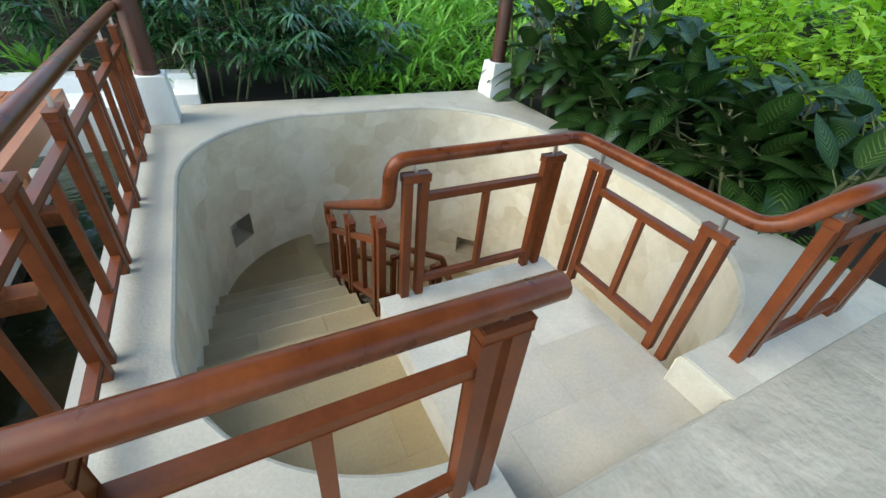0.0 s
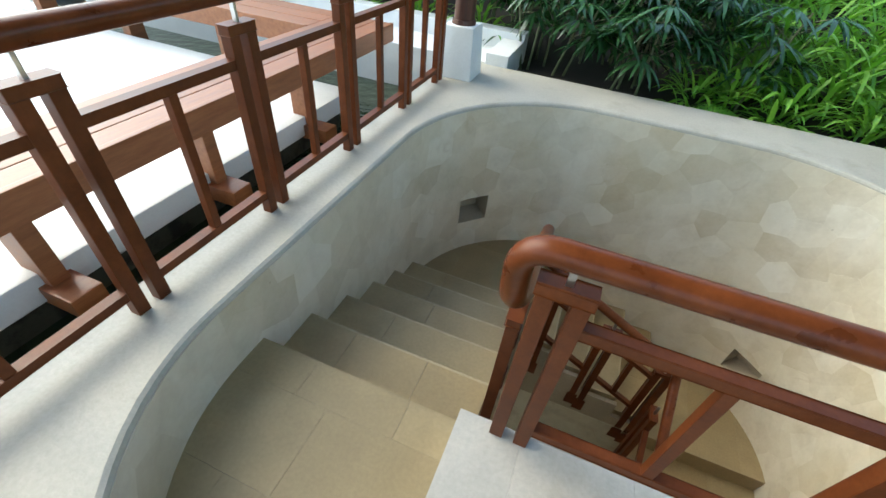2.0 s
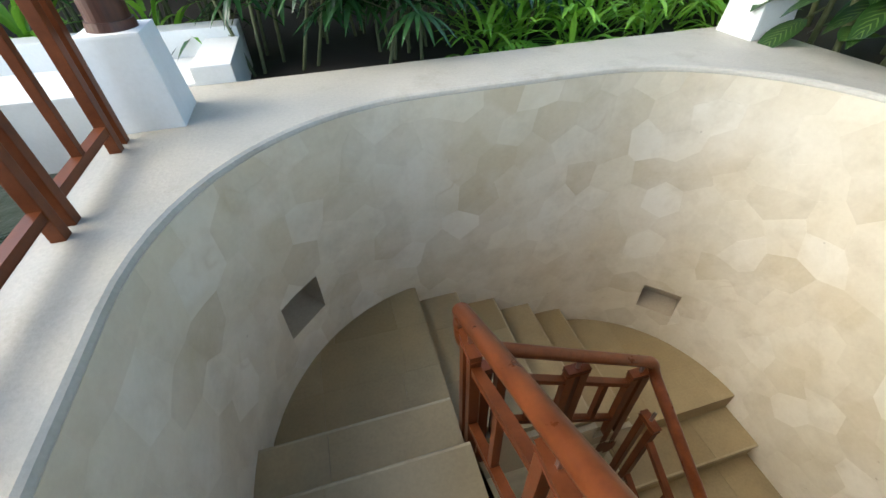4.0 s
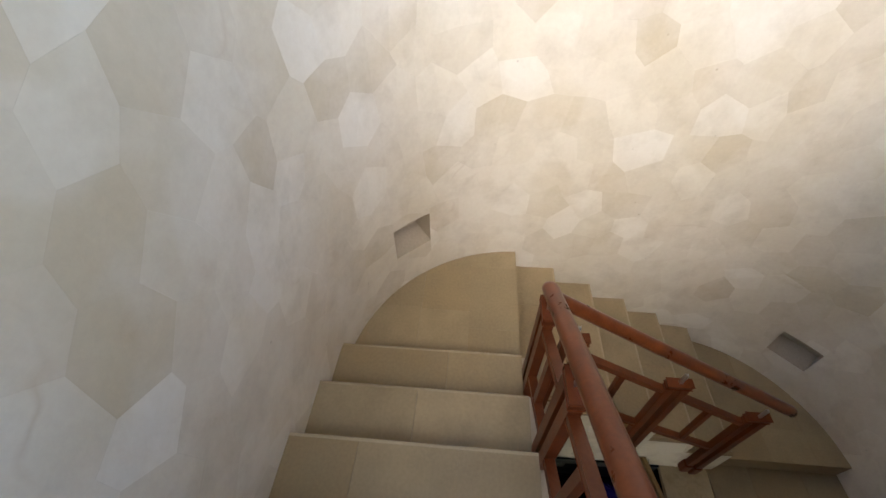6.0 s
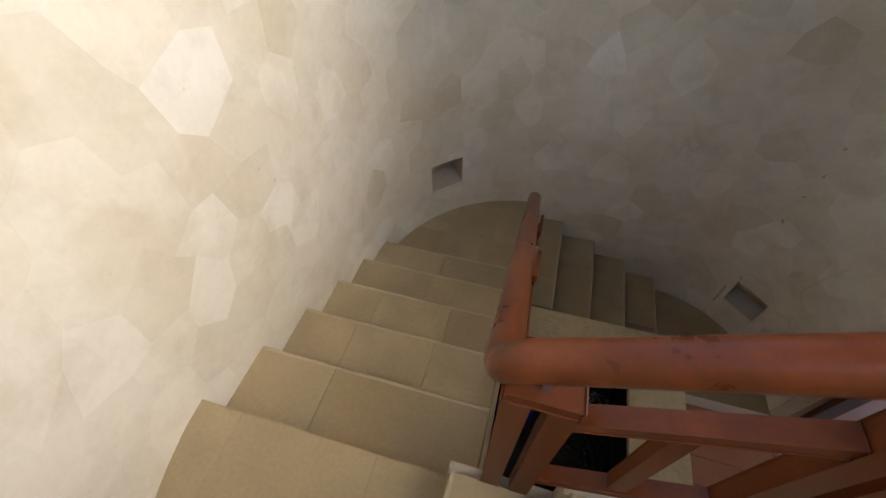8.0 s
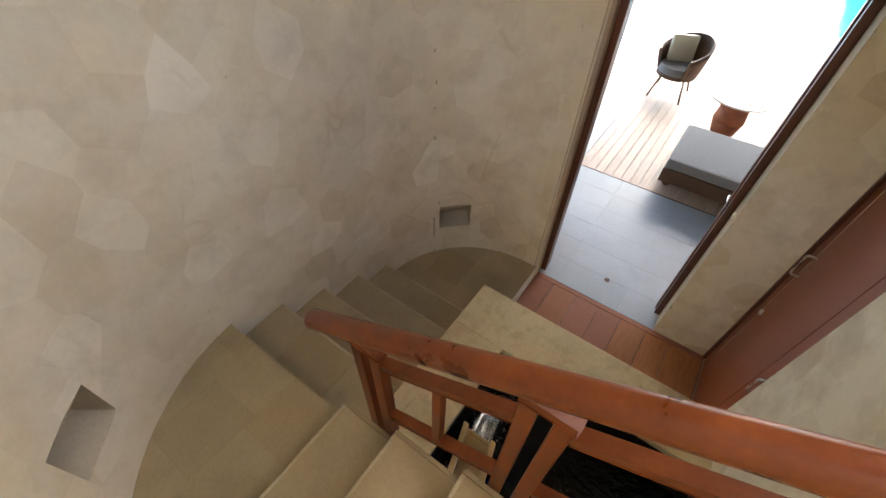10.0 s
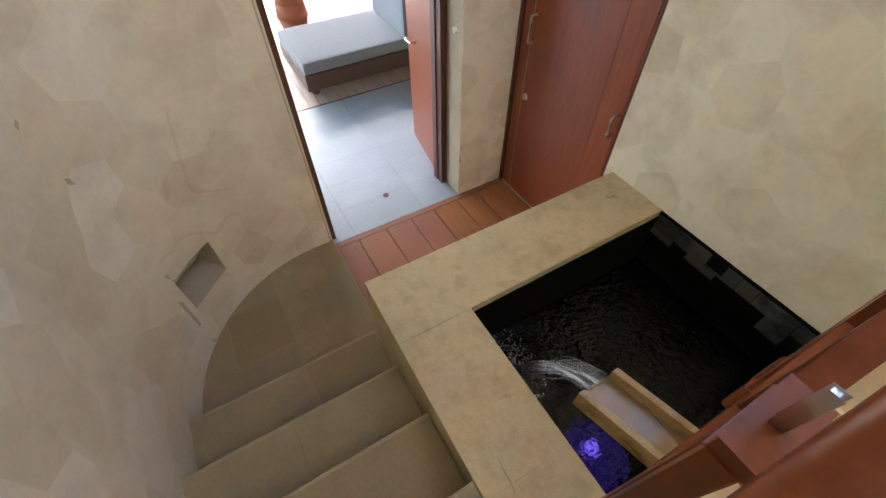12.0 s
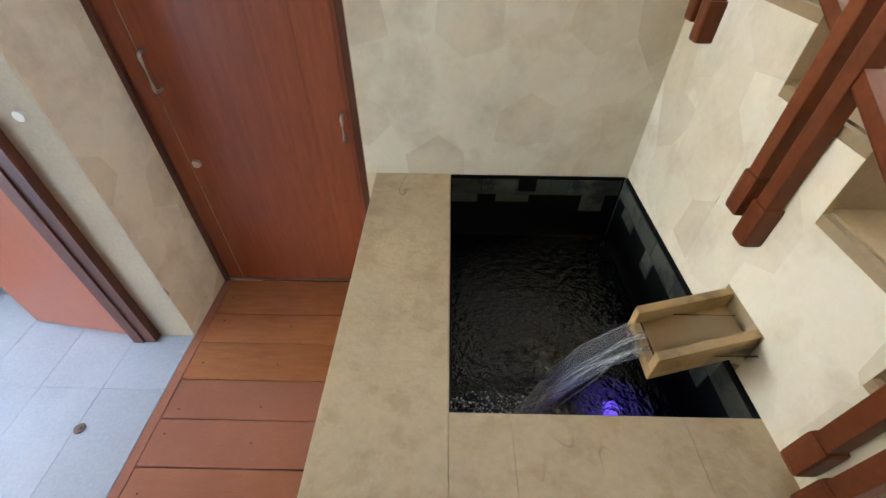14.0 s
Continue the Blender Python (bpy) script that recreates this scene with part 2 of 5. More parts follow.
M_FRAME = wood("dark_frame_wood", (0.07, 0.022, 0.012), (0.13, 0.042, 0.022), 0.35, (6, 6, 0.6))
M_PLANK = wood("terracotta_plank", (0.46, 0.165, 0.055), (0.60, 0.24, 0.085), 0.3, (0.6, 4, 4), 0.45, spread=0.3, other=(0.31, 0.125, 0.07))
M_BENCH = wood("bench_wood", (0.25, 0.085, 0.030), (0.38, 0.145, 0.055), 0.36, (4, 0.5, 4), 0.2)
M_DECK = wood("deck_wood", (0.40, 0.29, 0.21), (0.54, 0.42, 0.33), 0.5, (0.5, 4, 4), 0.2)
M_COLUMN = wood("dark_column_wood", (0.05, 0.018, 0.012), (0.10, 0.035, 0.02), 0.35, (6, 6, 0.6))
M_METAL = plain("brushed_steel", (0.62, 0.60, 0.57), 0.3, 1.0, 0.1)
M_SOIL = plain("dark_soil", (0.022, 0.016, 0.010), 0.9, 0.0, 0.5, 3.0, 0.6)
M_CUSHION = plain("grey_fabric", (0.22, 0.225, 0.24), 0.9, 0.0, 0.15, 30.0, 0.3)
M_WICKER = plain("brown_wicker", (0.10, 0.055, 0.035), 0.55, 0.0, 0.4, 60.0, 0.6)
M_PILLOW = plain("cream_fabric", (0.72, 0.68, 0.58), 0.9, 0.0, 0.15, 20.0, 0.3)
M_TERRA = plain("terracotta_clay", (0.36, 0.12, 0.06), 0.6, 0.0, 0.3)
M_LIT_RISER = plain("lit_riser_white", (0.74, 0.72, 0.66), 0.8, 0.0, 0.1, 2.0)
M_CEIL = wood("ceiling_boards", (0.16, 0.08, 0.04), (0.26, 0.14, 0.07), 0.6, (0.6, 5, 5))
M_WATER = water("pool_water", (0.010, 0.013, 0.014), 0.02, 26.0, 0.9)
M_WATER.node_tree.nodes["Principled BSDF"].inputs["Specular IOR Level"].default_value = 0.05
M_POND = water("pond_water", (0.030, 0.042, 0.022), 0.03, 7.0, 0.45, False)
M_POND.node_tree.nodes["Principled BSDF"].inputs["Specular IOR Level"].default_value = 1.0
M_CLEAR = water("clear_thin_water", (0.95, 0.93, 0.88), 0.04, 14.0, 0.2)
M_BLUE = water("turquoise_water", (0.05, 0.38, 0.36), 0.06, 3.0, 0.2, False)
M_SPLASH = water("falling_water", (0.92, 0.96, 0.97), 0.06, 60.0, 0.6)
M_SPLASH.node_tree.nodes["Principled BSDF"].inputs["Transmission Weight"].default_value = 0.93
M_FOAM = plain("pale_foam", (0.30, 0.31, 0.31), 0.3)
M_PALM = leafy("palm_leaf", (0.018, 0.060, 0.020), (0.058, 0.150, 0.042), 0.27, gloss=0.8)
M_STRAP = leafy("strap_leaf", (0.13, 0.33, 0.030), (0.30, 0.54, 0.065), 0.4)
M_FERN = leafy("fern_leaf", (0.11, 0.33, 0.035), (0.24, 0.50, 0.06), 0.45)
# Cane green is lowered to hold the roof's shade on these plants.
M_CANE = leafy("spotted_cane_leaf", (0.010, 0.036, 0.008), (0.030, 0.075, 0.016), 0.30, (0.15, 0.22, 0.055), 0.6)
M_SHRUB = leafy("bright_shrub_leaf", (0.36, 0.60, 0.035), (0.64, 0.80, 0.08), 0.4)
M_STEM = plain("green_brown_stem", (0.11, 0.12, 0.05), 0.6, 0.0, 0.4, 20.0)


# ---- building helpers ----
BASE = {}


def thing(name, at, label="", category="", group="", kind=""):
    ob = new(name)
    ob.location = at
    ob.empty_display_size = 0.1
    BASE[ob.name] = Vector(at)
    return tagged(ob, label, category, group, kind)


def part(name, bm, material, parent=None, label="", smooth=False):
    """Links a bmesh, drawn in the world's places, as one mesh under its thing."""
    me = bpy.data.meshes.new(name)
    bmesh.ops.recalc_face_normals(bm, faces=bm.faces)
    base = BASE[parent.name] if parent else Vector((0, 0, 0))
    bmesh.ops.translate(bm, verts=bm.verts, vec=-base)
    bm.to_mesh(me)
    bm.free()
    me.materials.append(material)
    if smooth:
        me.polygons.foreach_set("use_smooth", [True] * len(me.polygons))
    ob = new(name, me)
    if parent:
        ob.parent = parent
        BASE[ob.name] = base
    return tagged(ob, label)


def raw(name, verts, faces, material, parent=None, label="", uv=None, smooth=True):
    me = bpy.data.meshes.new(name)
    base = BASE[parent.name] if parent else Vector((0, 0, 0))
    v = np.asarray(verts, dtype=float) - np.array(base)
    me.from_pydata(v.tolist(), [], faces)
    if uv is not None:
        lay = me.uv_layers.new(name="uv")
        idx = np.zeros(len(me.loops), dtype=np.int32)
        me.loops.foreach_get("vertex_index", idx)
        lay.data.foreach_set("uv", np.asarray(uv, dtype=np.float32)[idx].ravel())
    me.materials.append(material)
    if smooth:
        me.polygons.foreach_set("use_smooth", [True] * len(me.polygons))
    ob = new(name, me)
    if parent:
        ob.parent = parent
        BASE[ob.name] = base
    return tagged(ob, label)


def box(bm, x0, x1, y0, y1, z0, z1, bevel=0.0):
    made = bmesh.ops.create_cube(bm, size=1.0)["verts"]
    for v in made:
        v.co = ((x0 + x1) / 2 + v.co.x * (x1 - x0), (y0 + y1) / 2 + v.co.y * (y1 - y0), (z0 + z1) / 2 + v.co.z * (z1 - z0))
    if bevel:
        edges = list({e for v in made for e in v.link_edges})
        bmesh.ops.bevel(bm, geom=edges, offset=bevel, segments=2, profile=0.7, affect="EDGES")
    return bm


def boxed(name, dims, material, parent=None, label="", bevel=0.0):
    return part(name, box(bmesh.new(), *dims, bevel), material, parent, label)


def bar(bm, a, b, w, h, bevel=0.004, up=(0, 0, 1)):
    """A square bar from a to b, w wide and h high."""
    a, b = Vector(a), Vector(b)
    d = (b - a).normalized()
    side = d.cross(Vector(up))
    side = side.normalized() if side.length > 1e-4 else Vector((1, 0, 0))
    top = side.cross(d).normalized()
    made = bmesh.ops.create_cube(bm, size=1.0)["verts"]
    for v in made:
        x, y, z = v.co
        v.co = (a + b) / 2 + d * (x * (b - a).length) + side * (y * w) + top * (z * h)
    if bevel:
        edges = list({e for v in made for e in v.link_edges})
        bmesh.ops.bevel(bm, geom=edges, offset=bevel, segments=2, profile=0.7, affect="EDGES")
    return bm


def prism(bm, poly, z0, z1):
    """An upright prism on a plan polygon."""
    lo = [bm.verts.new((x, y, z0)) for x, y in poly]
    hi = [bm.verts.new((x, y, z1)) for x, y in poly]
    bm.faces.new(hi)
    bm.faces.new(lo[::-1])
    for i in range(len(poly)):
        j = (i + 1) % len(poly)
        bm.faces.new((lo[i], lo[j], hi[j], hi[i]))
    return bm


def clip(poly, nx, ny, d):
    """The part of a convex polygon where nx * x + ny * y <= d."""
    out = []
    for i, p in enumerate(poly):
        q = poly[(i + 1) % len(poly)]
        a, b = nx * p[0] + ny * p[1] - d, nx * q[0] + ny * q[1] - d
        if a <= 0:
            out.append(p)
        if a * b < 0:
            u = a / (a - b)
            out.append((p[0] + (q[0] - p[0]) * u, p[1] + (q[1] - p[1]) * u))
    return out


def clip_to(poly, shape):
    """A convex polygon cut to a convex shape that runs anticlockwise."""
    for i, p in enumerate(shape):
        q = shape[(i + 1) % len(shape)]
        nx, ny = q[1] - p[1], p[0] - q[0]
        poly = clip(poly, nx, ny, nx * p[0] + ny * p[1])
        if len(poly) < 3:
            return []
    return poly


def area(poly):
    return 0.5 * sum(p[0] * q[1] - q[0] * p[1] for p, q in zip(poly, poly[1:] + poly[:1]))


def shrink(poly, d):
    cx, cy = sum(p[0] for p in poly) / len(poly), sum(p[1] for p in poly) / len(poly)
    out = []
    for x, y in poly:
        n = math.hypot(x - cx, y - cy) or 1
        k = max(0.0, 1 - d / n)
        out.append((cx + (x - cx) * k, cy + (y - cy) * k))
    return out


def sweep(name, pts, radius, material, parent, label="", flat=1.0, sides=14, corner=0.09):
    """A round bar bent along pts, with rounded corners and domed ends."""
    pts = [Vector(p) for p in pts]
    path = [pts[0]]
    for i in range(1, len(pts) - 1):
        a, b, c = pts[i - 1], pts[i], pts[i + 1]
        k = min(corner, (a - b).length * 0.45, (c - b).length * 0.45)
        p, q = b + (a - b).normalized() * k, b + (c - b).normalized() * k
        for j in range(7):
            u = j / 6
            path.append(p * (1 - u) ** 2 + b * 2 * u * (1 - u) + q * u * u)
    path.append(pts[-1])
    verts, faces = [], []
    rings = []
    n = len(path)
    for i, p in enumerate(path):
        d = (path[min(i + 1, n - 1)] - path[max(i - 1, 0)]).normalized()
        side = d.cross(Vector((0, 0, 1)))
        side = side.normalized() if side.length > 1e-3 else Vector((1, 0, 0))
        top = side.cross(d)
        rings.append((p, d, side, top, 1.0))
    p, d, s, u, _ = rings[0]
    head = [(p - d * radius * 0.45 * math.sin(a), d, s, u, math.cos(a)) for a in (1.25, 0.8, 0.4)]
    p, d, s, u, _ = rings[-1]
    tail = [(p + d * radius * 0.45 * math.sin(a), d, s, u, math.cos(a)) for a in (0.4, 0.8, 1.25)]
    rings = head + rings + tail
    for p, d, s, u, k in rings:
        for j in range(sides):
            a = 2 * math.pi * j / sides
            verts.append(p + s * (math.cos(a) * radius * k) + u * (math.sin(a) * radius * k * flat))
    for i in range(len(rings) - 1):
        for j in range(sides):
            k = (j + 1) % sides
            faces.append((i * sides + j, i * sides + k, (i + 1) * sides + k, (i + 1) * sides + j))
    faces.append(tuple(range(sides))[::-1])
    faces.append(tuple(range((len(rings) - 1) * sides, len(rings) * sides)))
    return raw(name, [tuple(v) for v in verts], faces, material, parent, label)


# ---- the plan: a stair winds down round a well in a rounded shaft ----
R = 0.178                                   # riser
X0, X1, Y0, Y1 = 0.0, 3.36, 0.87, 4.62      # inner faces of the shaft
RAD = {"sw": 0.94, "se": 1.17, "ne": 1.15, "nw": 1.2}
XW, YN, XE, YS = 1.0, 3.525, 2.265, 1.88      # inner edges of the four flights
W_Y, W_G = 1.95, 0.325                      # first nosing and going of each flight
N_X, N_G = 1.015, 0.33
E_Y, E_G = 3.52, 0.334
S_X, S_G = 2.29, 0.335
Z_SW1, Z_NW, Z_NE, Z_SE, Z_SW = -2 * R, -8 * R, -13 * R, -19 * R, -24 * R
Z_GROUND = -25 * R
Z_RIM = -3.565
LEDGE_W, LEDGE_E, LEDGE_N = -0.34, 3.72, 5.14


def outline(grow=0.0, step=0.06):
    """The shaft's plan, anticlockwise from the south-west corner, grown outwards."""
    pts = []
    for key, cx, cy, a0 in (("sw", X0, Y0, 180), ("se", X1, Y0, 270), ("ne", X1, Y1, 0), ("nw", X0, Y1, 90)):
        q = RAD[key]
        ox = X0 + q if "w" in key else X1 - q
        oy = Y0 + q if "s" in key else Y1 - q
        n = 16
        for i in range(n + 1):
            a = radians(a0 + 90 * i / n)
            pts.append((ox + (q + grow) * math.cos(a), oy + (q + grow) * math.sin(a)))
    return pts


class Unrolled:
    """The shaft's wall laid flat: a length along it, from the south-west corner anticlockwise, to a place and an outward way."""

    def __init__(self):
        self.pts = [Vector((x, y, 0)) for x, y in outline()]
        self.pts.append(self.pts[0].copy())
        self.s = [0.0]
        for a, b in zip(self.pts, self.pts[1:]):
            self.s.append(self.s[-1] + (b - a).length)
        self.length = self.s[-1]

    def at(self, s, z, off=0.0):
        s %= self.length
        i = min(max(int(np.searchsorted(self.s, s)) - 1, 0), len(self.pts) - 2)
        a, b = self.pts[i], self.pts[i + 1]
        u = (s - self.s[i]) / max(self.s[i + 1] - self.s[i], 1e-9)
        d = (b - a).normalized()
        p = a + (b - a) * u
        return (p.x + d.y * off, p.y - d.x * off, z)

    def near(self, x, y):
        best = min(np.linspace(0, self.length, 2400), key=lambda s: (self.at(s, 0)[0] - x) ** 2 + (self.at(s, 0)[1] - y) ** 2)
        return float(best)


WALL = Unrolled()
NICHES = [(WALL.near(x, y), z + 0.31, z + 0.565) for x, y, z in ((0.33, 4.205, Z_NW), (3.04, 4.26, Z_NE), (3.056, 1.15, Z_SE), (0.27, 1.15, Z_SW))]
NICHE_W = 0.29
DOOR_S0, DOOR_S1 = WALL.near(0, 3.55), WALL.near(0, 1.93)
DOOR_HEAD = -1.75
ENTRY_S0, ENTRY_S1, ENTRY_Z = WALL.near(0.985, Y0), WALL.near(2.035, Y0), -R - 0.05


def build_shaft():
    cuts = set(np.round(np.linspace(0, WALL.length, 150)[:-1], 4).tolist())
    rows = {0.0 - 0.03, Z_GROUND - 0.05, DOOR_HEAD, ENTRY_Z}
    for s, z0, z1 in NICHES:
        cuts = {c for c in cuts if not (abs(c - (s - NICHE_W / 2)) < 0.03 or abs(c - (s + NICHE_W / 2)) < 0.03)}
        cuts |= {s - NICHE_W / 2, s + NICHE_W / 2}
        rows |= {z0, z1}
    for edge in (DOOR_S0, DOOR_S1, ENTRY_S0, ENTRY_S1):
        cuts = {c for c in cuts if abs(c - edge) > 0.03} | {edge}
    cuts, rows = sorted(cuts), sorted(rows)
    bm = bmesh.new()
    thick = 0.24
    grid = {}

    def v(i, j, k):
        key = (i % len(cuts), j, k)
        if key not in grid:
            grid[key] = bm.verts.new(WALL.at(cuts[i % len(cuts)], rows[j], thick if k else 0.0))
        return grid[key]

    def hole(i, j):
        s, z = (cuts[i] + (cuts[i + 1] if i + 1 < len(cuts) else WALL.length)) / 2, (rows[j] + rows[j + 1]) / 2
        if DOOR_S0 < s < DOOR_S1 and z < DOOR_HEAD:
            return 2
        if ENTRY_S0 < s < ENTRY_S1 and z > ENTRY_Z:
            return 2
        return 1 if any(abs(s - a) < NICHE_W / 2 and z0 < z < z1 for a, z0, z1 in NICHES) else 0

    for i in range(len(cuts)):
        for j in range(len(rows) - 1):
            h = hole(i, j)
            if h == 0:
                bm.faces.new((v(i, j, 0), v(i + 1, j, 0), v(i + 1, j + 1, 0), v(i, j + 1, 0)))
            if h != 2:
                bm.faces.new((v(i, j, 1), v(i, j + 1, 1), v(i + 1, j + 1, 1), v(i + 1, j, 1)))
    for s, z0, z1 in NICHES:
        a, b, deep = s - NICHE_W / 2, s + NICHE_W / 2, 0.2
        f = [bm.verts.new(WALL.at(*q)) for q in ((a, z0, 0), (b, z0, 0), (b, z1, 0), (a, z1, 0))]
        k = [bm.verts.new(WALL.at(*q)) for q in ((a + .01, z0 + 0.03, deep), (b - .01, z0 + 0.03, deep), (b - .01, z1 - .01, deep), (a + .01, z1 - .01, deep))]
        bm.faces.new(k)
        for m in range(4):
            n = (m + 1) % 4
            bm.faces.new((f[m], f[n], k[n], k[m]))
    return part("wall_shaft", bm, M_GROUT, None, "rounded stair shaft wall of cream stone with niches")


shaft = tagged(build_shaft(), category="wall", kind="structure")


# ---- upper floor, ledges, entry platform ----
def upper_slab():
    """The floor round the shaft: its rounded lip, a notch for the entry, and the outer edges."""
    ring = [p for p in outline() if not (0.98 < p[0] < 2.04 and p[1] < 1.0)]
    out = []
    for i, p in enumerate(ring):
        out.append(p)
        q = ring[(i + 1) % len(ring)]
        if p[0] <= 0.98 and q[0] >= 2.04 and p[1] < 1.0 and q[1] < 1.0:
            out += [(0.98, Y0), (0.98, 0.62), (1.5, 0.62), (2.04, 0.62), (2.04, Y0)]
        elif math.dist(p, q) > 0.3:
            n = int(math.dist(p, q) / 0.2)
            out += [(p[0] + (q[0] - p[0]) * k / n, p[1] + (q[1] - p[1]) * k / n) for k in range(1, n)]
    cx, cy = 1.68, 2.75
    bm = bmesh.new()
    far = (LEDGE_W, LEDGE_E, -4.0, LEDGE_N)
    top, lip, low, edge, under = [], [], [], [], []
    for x, y in out:
        dx, dy = x - cx, y - cy
        n = math.hypot(dx, dy)
        ks = []
        if dx:
            ks.append(((far[1] if dx > 0 else far[0]) - cx) / dx)
        if dy:
            ks.append(((far[3] if dy > 0 else far[2]) - cy) / dy)
        k = min(ks)
        ux, uy = dx / n, dy / n
        lip.append(bm.verts.new((x, y, -0.022)))
        top.append([bm.verts.new((x + ux * b, y + uy * b, z)) for b, z in ((0.006, -0.008), (0.02, 0.0))])
        low.append(bm.verts.new((x, y, -0.25)))
        edge.append(bm.verts.new((cx + dx * k, cy + dy * k, 0.0)))
        under.append(bm.verts.new((cx + dx * k, cy + dy * k, -0.25)))
    n = len(out)
    for i in range(n):
        j = (i + 1) % n
        bm.faces.new((low[i], low[j], lip[j], lip[i]))
        bm.faces.new((lip[i], lip[j], top[j][0], top[i][0]))
        bm.faces.new((top[i][0], top[j][0], top[j][1], top[i][1]))
        a, b = edge[i].co, edge[j].co
        if abs(a.x - b.x) > 1e-4 and abs(a.y - b.y) > 1e-4:
            c = Vector((a.x if abs(a.x - far[0]) < 1e-4 or abs(a.x - far[1]) < 1e-4 else b.x, a.y if abs(a.y - far[2]) < 1e-4 or abs(a.y - far[3]) < 1e-4 else b.y, 0))
            cv, cu = bm.verts.new(c), bm.verts.new((c.x, c.y, -0.25))
            bm.faces.new((top[i][1], top[j][1], edge[j], cv, edge[i]))
            bm.faces.new((edge[i], cv, cu, under[i]))
            bm.faces.new((cv, edge[j], under[j], cu))
            bm.faces.new((low[i], under[i], cu, under[j], low[j]))
        else:
            bm.faces.new((top[i][1], top[j][1], edge[j], edge[i]))
            bm.faces.new((edge[i], edge[j], under[j], under[i]))
            bm.faces.new((low[i], under[i], under[j], low[j]))
    return part("floor_upper", bm, M_LEDGE, None, "pale stone floor and ledges round the stair shaft")


tagged(upper_slab(), category="floor", kind="structure")
platform = thing("entry_platform", (1.5, 1.25, -R - 0.2), "pale limestone entry platform one step below the floor", "platform", kind="structure")
# Paler stone on the slab paints in the light on its west face.
boxed("slab", (0.95, 2.10, 0.60, 1.91, -R - 0.2, -R - 0.012), M_FLOOR, platform, "platform edge, pale for the light on its side")


def plan_clip(poly):
    return clip_to(poly, outline(0.02))


def landing(name, poly, z, label):
    t = thing(name, (sum(p[0] for p in poly) / len(poly), sum(p[1] for p in poly) / len(poly), z - 0.2), label, "landing", kind="structure")
    part("slab", prism(bmesh.new(), plan_clip(poly), z - 0.2, z - 0.012), M_STEP_BODY, t)
    return t


LIP = 0.012                                 # nosing of a landing over the flight that leaves it
SW1 = [(X0 - .1, Y0 - .1), (XW, Y0 - .1), (XW, W_Y + LIP), (X0 - .1, W_Y + LIP)]
NW = [(X0 - .1, W_Y + 5 * W_G), (N_X + LIP, W_Y + 5 * W_G), (N_X + LIP, Y1 + .1), (X0 - .1, Y1 + .1)]
NE = [(N_X + 4 * N_G, E_Y - LIP), (X1 + .1, E_Y - LIP), (X1 + .1, Y1 + .1), (N_X + 4 * N_G, Y1 + .1)]
SE = [(S_X - LIP, Y0 - .1), (X1 + .1, Y0 - .1), (X1 + .1, E_Y - 5 * E_G), (S_X - LIP, E_Y - 5 * E_G)]
SW2 = [(X0 - .1, Y0 - .1), (S_X - 4 * S_G, Y0 - .1), (S_X - 4 * S_G, 1.94), (X0 - .1, 1.94)]
LANDINGS = [(landing("landing_" + n, poly, z, "rounded corner landing of cream sandstone tiles"), poly, z)
            for n, poly, z in (("upper", SW1, Z_SW1), ("northwest", NW, Z_NW), ("northeast", NE, Z_NE), ("southeast", SE, Z_SE), ("lower", SW2, Z_SW))]


